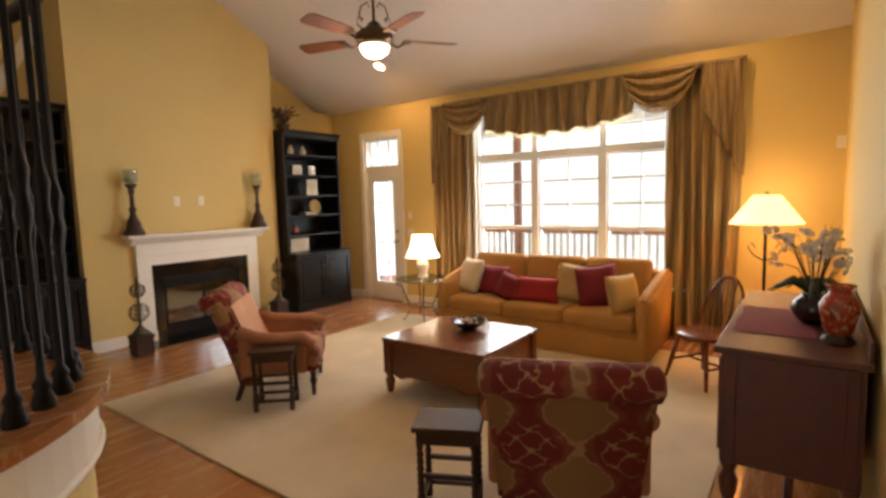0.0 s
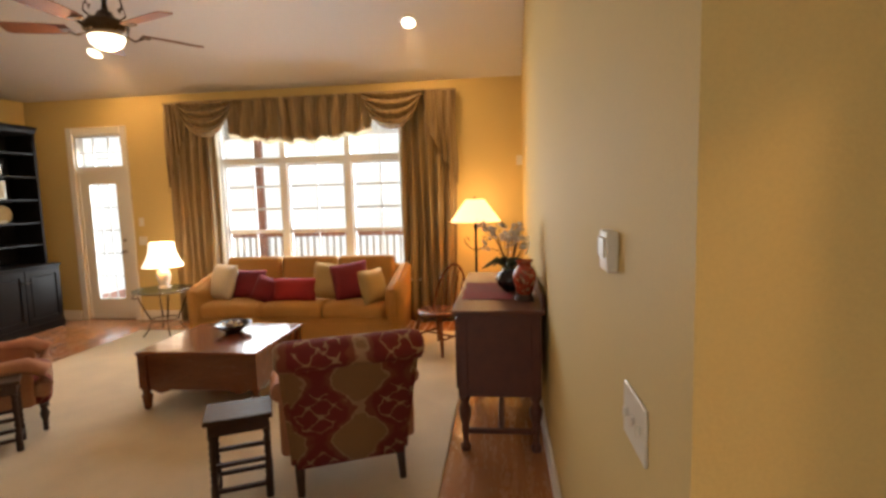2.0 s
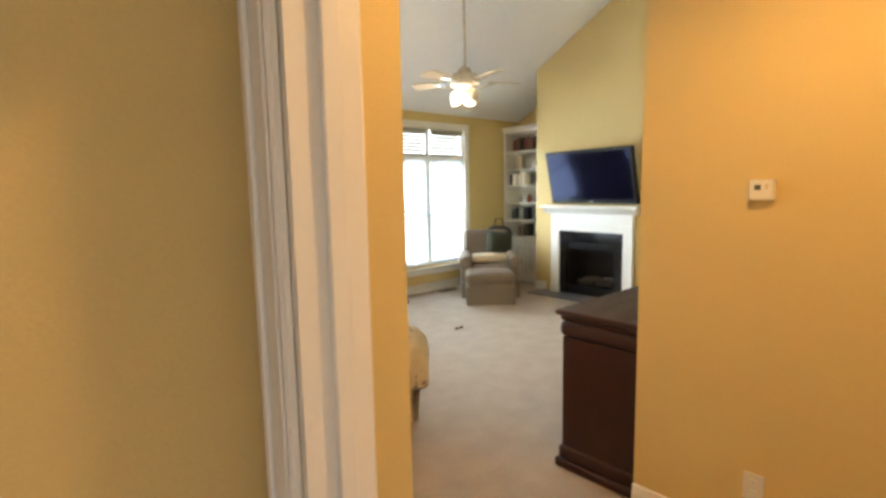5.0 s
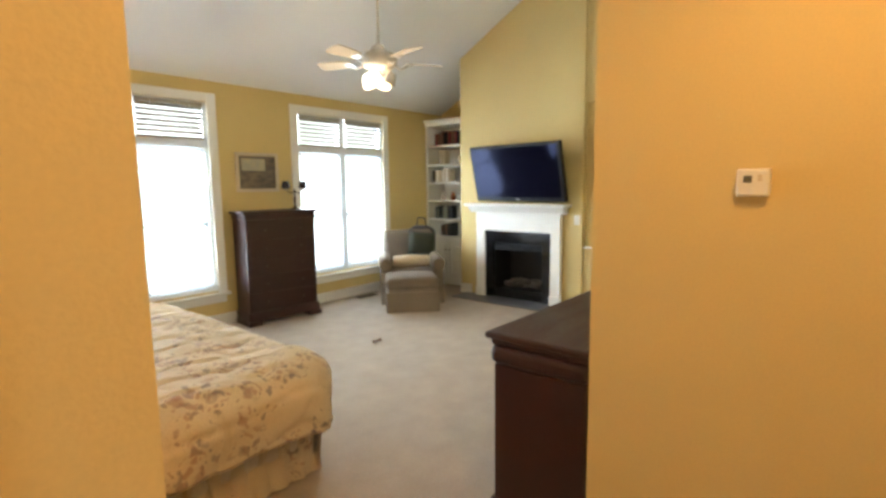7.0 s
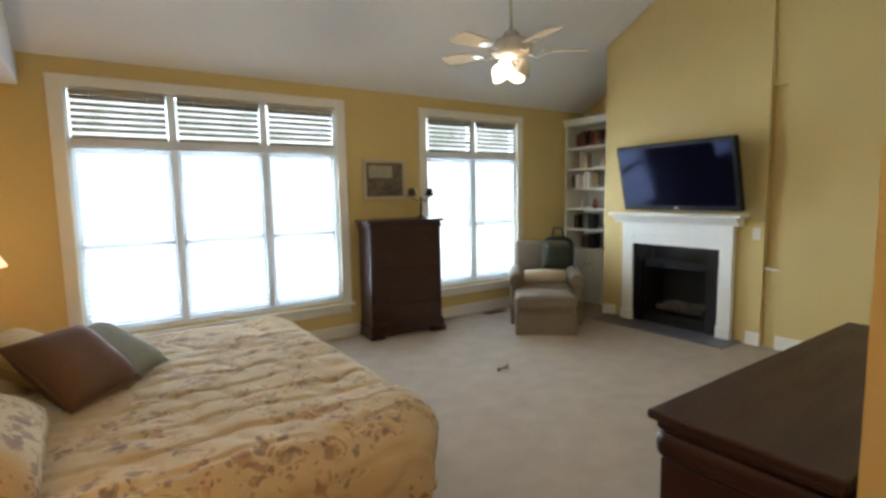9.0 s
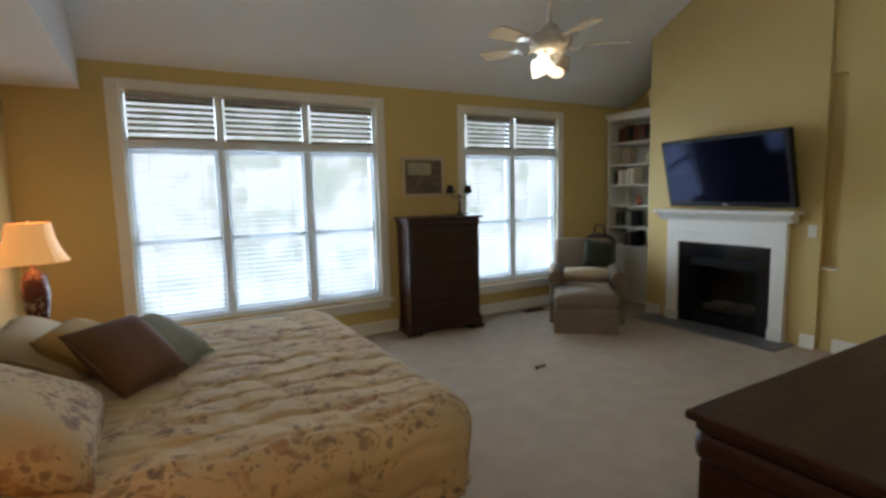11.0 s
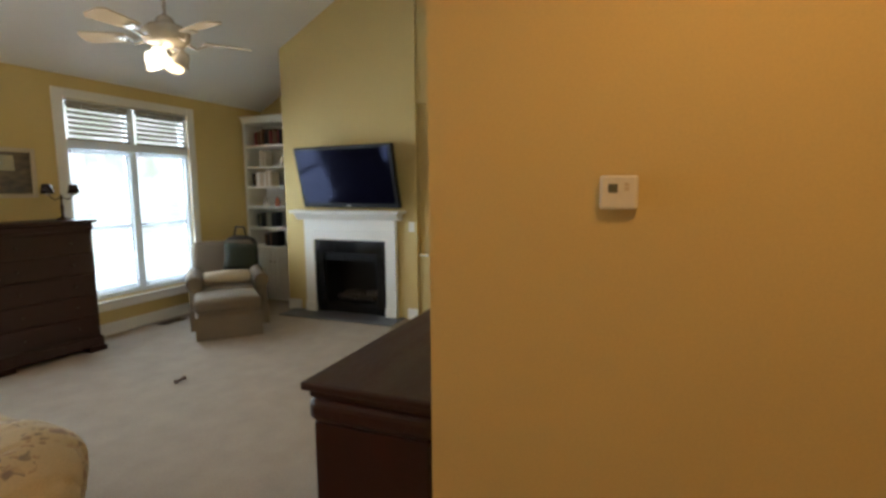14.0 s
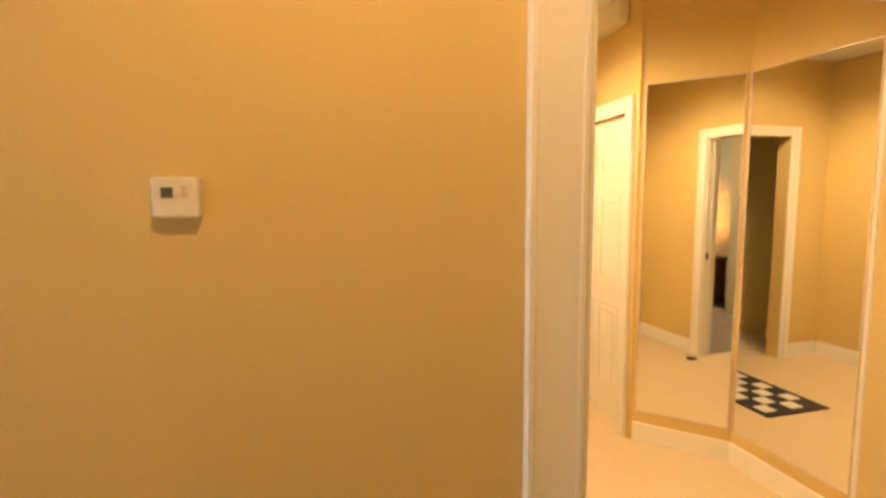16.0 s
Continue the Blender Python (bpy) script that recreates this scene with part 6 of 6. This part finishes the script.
def easy_chair(m):
    c = thing("easy_chair", m, "taupe upholstered easy chair with skirt and rolled arms", "armchair")
    part("seat_base", soft_box(-0.40, -0.42, 0.06, 0.40, 0.36, 0.32, 0.03), TAUPE, c)
    part("skirt", boxes((-0.42, -0.44, 0, 0.42, -0.42, 0.24), (-0.42, -0.42, 0, -0.40, 0.38, 0.24), (0.40, -0.42, 0, 0.42, 0.38, 0.24)), TAUPE, c)
    part("seat_cushion", soft_box(-0.28, -0.44, 0.31, 0.28, 0.20, 0.46, 0.05, 0.03), TAUPE, c)
    part("backrest", turned(soft_box(-0.37, -0.10, 0.0, 0.37, 0.11, 0.64, 0.08), pose(0, 0.27, 0.30, -12, 0, 0)), TAUPE, c)
    for s in (-1, 1):
        part("arm", merge(tube([(s * 0.355, -0.42, 0.52), (s * 0.355, -0.40, 0.52), (s * 0.355, 0.22, 0.54), (s * 0.35, 0.30, 0.54)], [0.07, 0.09, 0.09, 0.06], 16), soft_box(*((-0.42, -0.40, 0.20, -0.29, 0.30, 0.54) if s < 0 else (0.29, -0.40, 0.20, 0.42, 0.30, 0.54)), 0.03)), TAUPE, c)


easy_chair(pose(6.37, 4.52, 0, 0, 0, -42))
ot = thing("ottoman", pose(5.93, 4.09, 0, 0, 0, -42), "taupe skirted ottoman in front of the easy chair", "ottoman")
part("body", soft_box(-0.31, -0.27, 0.02, 0.31, 0.27, 0.30, 0.02), TAUPE, ot)
part("skirt", boxes((-0.33, -0.29, 0, 0.33, -0.27, 0.25), (-0.33, -0.27, 0, -0.31, 0.29, 0.25), (0.31, -0.27, 0, 0.33, 0.29, 0.25), (-0.31, 0.27, 0, 0.31, 0.29, 0.25)), TAUPE, ot)
part("cushion", soft_box(-0.33, -0.29, 0.28, 0.33, 0.29, 0.43, 0.05, 0.03), TAUPE, ot)
rl = thing("rolled_towel", pose(6.24, 4.38, 0.545, 0, 0, -42), "rolled cream towel lying on the easy chair", "towel")
part("roll", tube([(-0.25, 0, 0), (-0.235, 0, 0), (0, 0, 0.01), (0.235, 0, 0), (0.25, 0, 0)], [0.05, 0.075, 0.08, 0.075, 0.05], 16), CREAM, rl)
part("end_fold", tube([(0.25, 0.03 * math.cos(a), 0.03 * math.sin(a)) for a in [k * 0.6 for k in range(9)]], 0.006, 5), CREAM, rl)
th = thing("throw_blanket", pose(6.60, 4.60, 0.0, 0, 0, -42), "dark green throw folded over the chair back", "blanket")
part("cloth", pillow(0.40, 0.36, 0.16, pose(0.07, -0.02, 0.73, -14, 6, 0)), mat("dark_green_cloth", (0.05, 0.06, 0.04), 0.95, 0, 60, 0.3, 0.2), th)
bg = thing("bag", pose(6.95, 4.82, 0.0), "dark leather bag standing behind the easy chair", "bag")
part("body", soft_box(-0.16, -0.22, 0.0, 0.16, 0.22, 0.97, 0.14), BLACKW, bg)
part("handle", tube([(0, -0.10, 0.95), (0, -0.07, 1.08), (0, 0.07, 1.08), (0, 0.10, 0.95)], 0.012, 8), BLACKW, bg)
fv = thing("floor_vent", pose(6.02, 5.06, 0.001), "bronze louvred floor vent in the carpet", "vent")
part("frame", boxes((-0.16, -0.06, 0, 0.16, -0.045, 0.008), (-0.16, 0.045, 0, 0.16, 0.06, 0.008), (-0.16, -0.045, 0, -0.145, 0.045, 0.008), (0.145, -0.045, 0, 0.16, 0.045, 0.008)), BRONZE, fv)
for k in range(9):
    part("slat", box(-0.135 + k * 0.03, -0.045, 0, -0.122 + k * 0.03, 0.045, 0.006), BRONZE, fv)
pt = thing("pet_toy", pose(4.62, 3.33, 0.0), "small brown chew toy lying on the carpet", "toy")
part("bone", tube([(-0.05, 0, 0.018), (-0.035, 0, 0.018), (0.035, 0.01, 0.018), (0.05, 0.01, 0.018)], [0.018, 0.01, 0.01, 0.018], 8), BROWNC, pt)


# bed: head to the west
def quilted(x0, x1, y0, y1, ztop, zlow):
    """Comforter draped over the mattress: puffed channels between creases, round corners, hanging hem."""
    bm = bmesh.new()
    nx, ny = 130, 170
    over, rad, rc = ztop - zlow, 0.13, 0.16
    g = []
    for i in range(nx + 1):
        row = []
        for j in range(ny + 1):
            s = (x1 - x0 + over) * i / nx
            t = -over + (y1 - y0 + 2 * over) * j / ny
            px, py = x0 + s, y0 + t
            # nearest place on the round-cornered top
            qx, qy = min(px, x1 - rc), min(max(py, y0 + rc), y1 - rc)
            ex, ey = px - qx, py - qy
            if py < y0 + rc or py > y1 - rc or px > x1 - rc:
                far = math.hypot(ex, ey)
                nxt, nyt = (ex / far, ey / far) if far > 1e-6 else (0.0, 0.0)
                inner = min(far, rc)
                d = max(0.0, far - rc)
            else:
                qx, qy, inner, nxt, nyt, d = px, py, 0.0, 0.0, 0.0, 0.0
            d = min(d, over * (1.0 + 0.10 * abs(nxt * nyt) * 2))
            a = min(d / rad, math.pi / 2)
            out, fall = rad * math.sin(a), rad * (1 - math.cos(a)) + max(0.0, d - rad * math.pi / 2)
            x, y, z = qx + nxt * (inner + out), qy + nyt * (inner + out), ztop - fall
            # creases: long wavy channels and wandering rings
            w = noise.noise(Vector((s * 2.2, t * 2.2, 1.0)))
            c1 = abs(((t + 0.10 * w + 0.012 * math.sin(s * 11)) / 0.19) % 1.0 - 0.5) * 0.19
            c1 = 0.095 - c1
            c2 = abs(noise.noise(Vector((s * 2.6, t * 2.6, 7.0)))) * 0.22
            puff = 0.019 * (1 - math.exp(-c1 / 0.010)) + 0.014 * (1 - math.exp(-c2 / 0.014))
            puff += 0.016 * noise.noise(Vector((s * 3.1, t * 3.1, 0))) + 0.008 * noise.noise(Vector((s * 10, t * 10, 3)))
            hang = min(1.0, fall / 0.25)
            wave = 0.022 * hang * math.sin((s if abs(nyt) > abs(nxt) else t) * 8.0 + 1.5 * w)
            k = math.sin(a)
            x += nxt * k * (puff + wave)
            y += nyt * k * (puff + wave)
            z += (1 - k) * puff + 0.014 * hang * math.sin(s * 4 + t * 3)
            row.append(bm.verts.new((x, y, z)))
        g.append(row)
    for i in range(nx):
        for j in range(ny):
            bm.faces.new((g[i][j], g[i + 1][j], g[i + 1][j + 1], g[i][j + 1])).smooth = True
    return bm


bed = thing("bed", pose(0, 0, 0), "king bed with quilted floral comforter and matching skirt", "bed")
BX, Y0, Y1 = 2.80, 1.84, 3.86
part("headboard", box(0.83, Y0 - 0.02, 0.0, 0.90, Y1 + 0.02, 1.15, 0.02, 2), MAHOG, bed)
part("box_spring", box(0.90, Y0 + 0.02, 0.16, BX - 0.01, Y1 - 0.02, 0.36, 0.03, 2), CREAM, bed)
part("mattress", box(0.90, Y0 + 0.02, 0.36, BX - 0.01, Y1 - 0.02, 0.61, 0.05, 3), CREAM, bed)
sk = folds(0.92, BX, 0.01, 0.34, 0, 16, 0.02, "")
part("bed_skirt", turned(sk, pose(0, Y0 + 0.03, 0)), FLORAL, bed, "gathered floral bed skirt")
sk = folds(Y0, Y1, 0.01, 0.34, 0, 16, 0.02, "")
part("bed_skirt", turned(sk, Matrix.Translation((BX + 0.01, 0, 0)) @ Matrix.Rotation(radians(90), 4, 'Z')), FLORAL, bed, "gathered floral bed skirt")
cf = part("comforter", quilted(1.0, BX, Y0, Y1, 0.645, 0.27), FLORAL, bed, "quilted floral comforter with wavy hem")
cf.modifiers.new("thick", 'SOLIDIFY').thickness = 0.018
for x, y, z, w, h, d, mt, rx, rz, lb in ((1.20, 3.40, 0.78, 0.72, 0.46, 0.22, CREAM, -62, 90, "cream pillow in a plain case"), (1.27, 2.25, 0.79, 0.78, 0.56, 0.26, FLORAL, -62, 90, "floral pillow in a matching sham"),
                                         (1.42, 3.25, 0.79, 0.48, 0.42, 0.18, TANC, -60, 78, "gold square pillow in plain cloth"), (1.74, 3.10, 0.79, 0.44, 0.44, 0.16, SAGEC, -58, 60, "sage green square pillow with fringe"),
                                         (1.60, 2.84, 0.83, 0.42, 0.42, 0.17, BROWNC, -50, 48, "brown velvet square pillow")):
    p = thing("bed_pillow", Matrix.Translation((x, y, z)) @ Matrix.Rotation(radians(rz), 4, 'Z') @ Matrix.Rotation(radians(rx), 4, 'X'), lb, "pillow", "pillows on the bed")
    part("cover", pillow(w, h, d), mt, p)
    part("piping", tube([(w / 2 * u * 0.955, 0, h / 2 * v * 0.955) for u, v in ((-1, -1), (0, -.985), (1, -1), (.985, 0), (1, 1), (0, .985), (-1, 1), (-.985, 0))], 0.008, 6, True), mt, p)


def nightstand(m):
    n = thing("nightstand", m, "dark mahogany nightstand beside the bed", "nightstand")
    part("top", box(-0.03, -0.28, 0.62, 0.45, 0.28, 0.65, 0.006, 2), MAHOG, n)
    part("body", box(0, -0.25, 0.08, 0.42, 0.25, 0.62), MAHOG, n)
    part("plinth", box(-0.01, -0.26, 0, 0.43, 0.26, 0.09, 0.01, 1), MAHOG, n)
    for z in (0.12, 0.37):
        d = part("drawer", box(0.42, -0.23, z, 0.435, 0.23, z + 0.22, 0.004, 1), MAHOG, n)
        part("knob", lathe([(0.006, 0), (0.006, 0.012), (0.014, 0.022), (0.0, 0.03)], 10), STEEL, d).matrix_basis = pose(0.435, 0, z + 0.11, 0, 90, 0)


nightstand(pose(0.84, 4.40, 0))
table_lamp(pose(1.02, 4.45, 0.651), LAMPBASE, SHADEC, 0.215, 0.27, 0.50, "dark burgundy table lamp with amber bell shade, lit")
# the pair on the other side of the bed
nightstand(pose(0.84, 1.10, 0))
table_lamp(pose(1.02, 1.10, 0.651), LAMPBASE, SHADEC, 0.215, 0.27, 0.50, "dark burgundy table lamp with amber bell shade, lit")

# ---- bathroom ----
def mirror_panel(a, b, z0, z1, label):
    """Upright mirror between two floor points."""
    d = Vector((b[0] - a[0], b[1] - a[1], 0))
    L = d.length
    m = Matrix.Translation((a[0], a[1], 0)) @ Matrix.Rotation(math.atan2(d.y, d.x), 4, 'Z')
    o = thing("mirror", m, label, "mirror", "bathroom mirrors")
    part("mirror_glass", box(0.02, -0.003, z0, L - 0.02, 0.004, z1), MIRROR, o, "bevelled mirror glass")
    part("edge_strip", boxes((0.012, -0.006, z0 - 0.008, 0.02, 0.004, z1 + 0.008), (L - 0.02, -0.006, z0 - 0.008, L - 0.012, 0.004, z1 + 0.008), (0.02, -0.008, z1, L - 0.02, 0.004, z1 + 0.008), (0.02, -0.006, z0 - 0.008, L - 0.02, 0.004, z0)), CHINA, o, "pale bevelled edge")
    part("baseboard_strip", box(0, -0.015, 0, L, 0.004, 0.12), TRIM, o)


for (a, b), words in zip(MIRRORS, ("tall narrow silver mirror on an angled wall", "wide tall silver mirror over a white baseboard", "tall silver mirror with a greenish glass edge")):
    mirror_panel(a, b, 0.20, 2.20, words)
rg = thing("bath_rug", pose(5.12, -1.54, 0.001, 0, 0, 3), "black and white checked bath rug on tile", "rug")
part("base", box(-0.42, -0.28, 0, 0.42, 0.28, 0.010, 0.003, 1), CHECKD, rg)
for i in range(6):
    for j in range(4):
        if (i + j) % 2 == 0:
            part("check", box(-0.36 + i * 0.12, -0.24 + j * 0.12, 0.010, -0.255 + i * 0.12, -0.135 + j * 0.12, 0.014), PETAL, rg)
ds = thing("door_wedge", pose(3.16, -1.02, 0.0), "small dark doorstop on the bathroom tile", "doorstop")
part("wedge", prism([(-0.05, 0), (0.05, 0), (0.05, 0.03), (-0.05, 0.006)], "y", -0.02, 0.02), IRON, ds)
part("pad", box(-0.048, -0.018, 0, 0.048, 0.018, 0.002), BLACKW, ds)
solid("crown_trim", box(4.86, -2.149, 2.60, 6.4, -2.05, 2.749, 0.02, 2), TRIM, "white crown moulding in the bathroom", "trim")
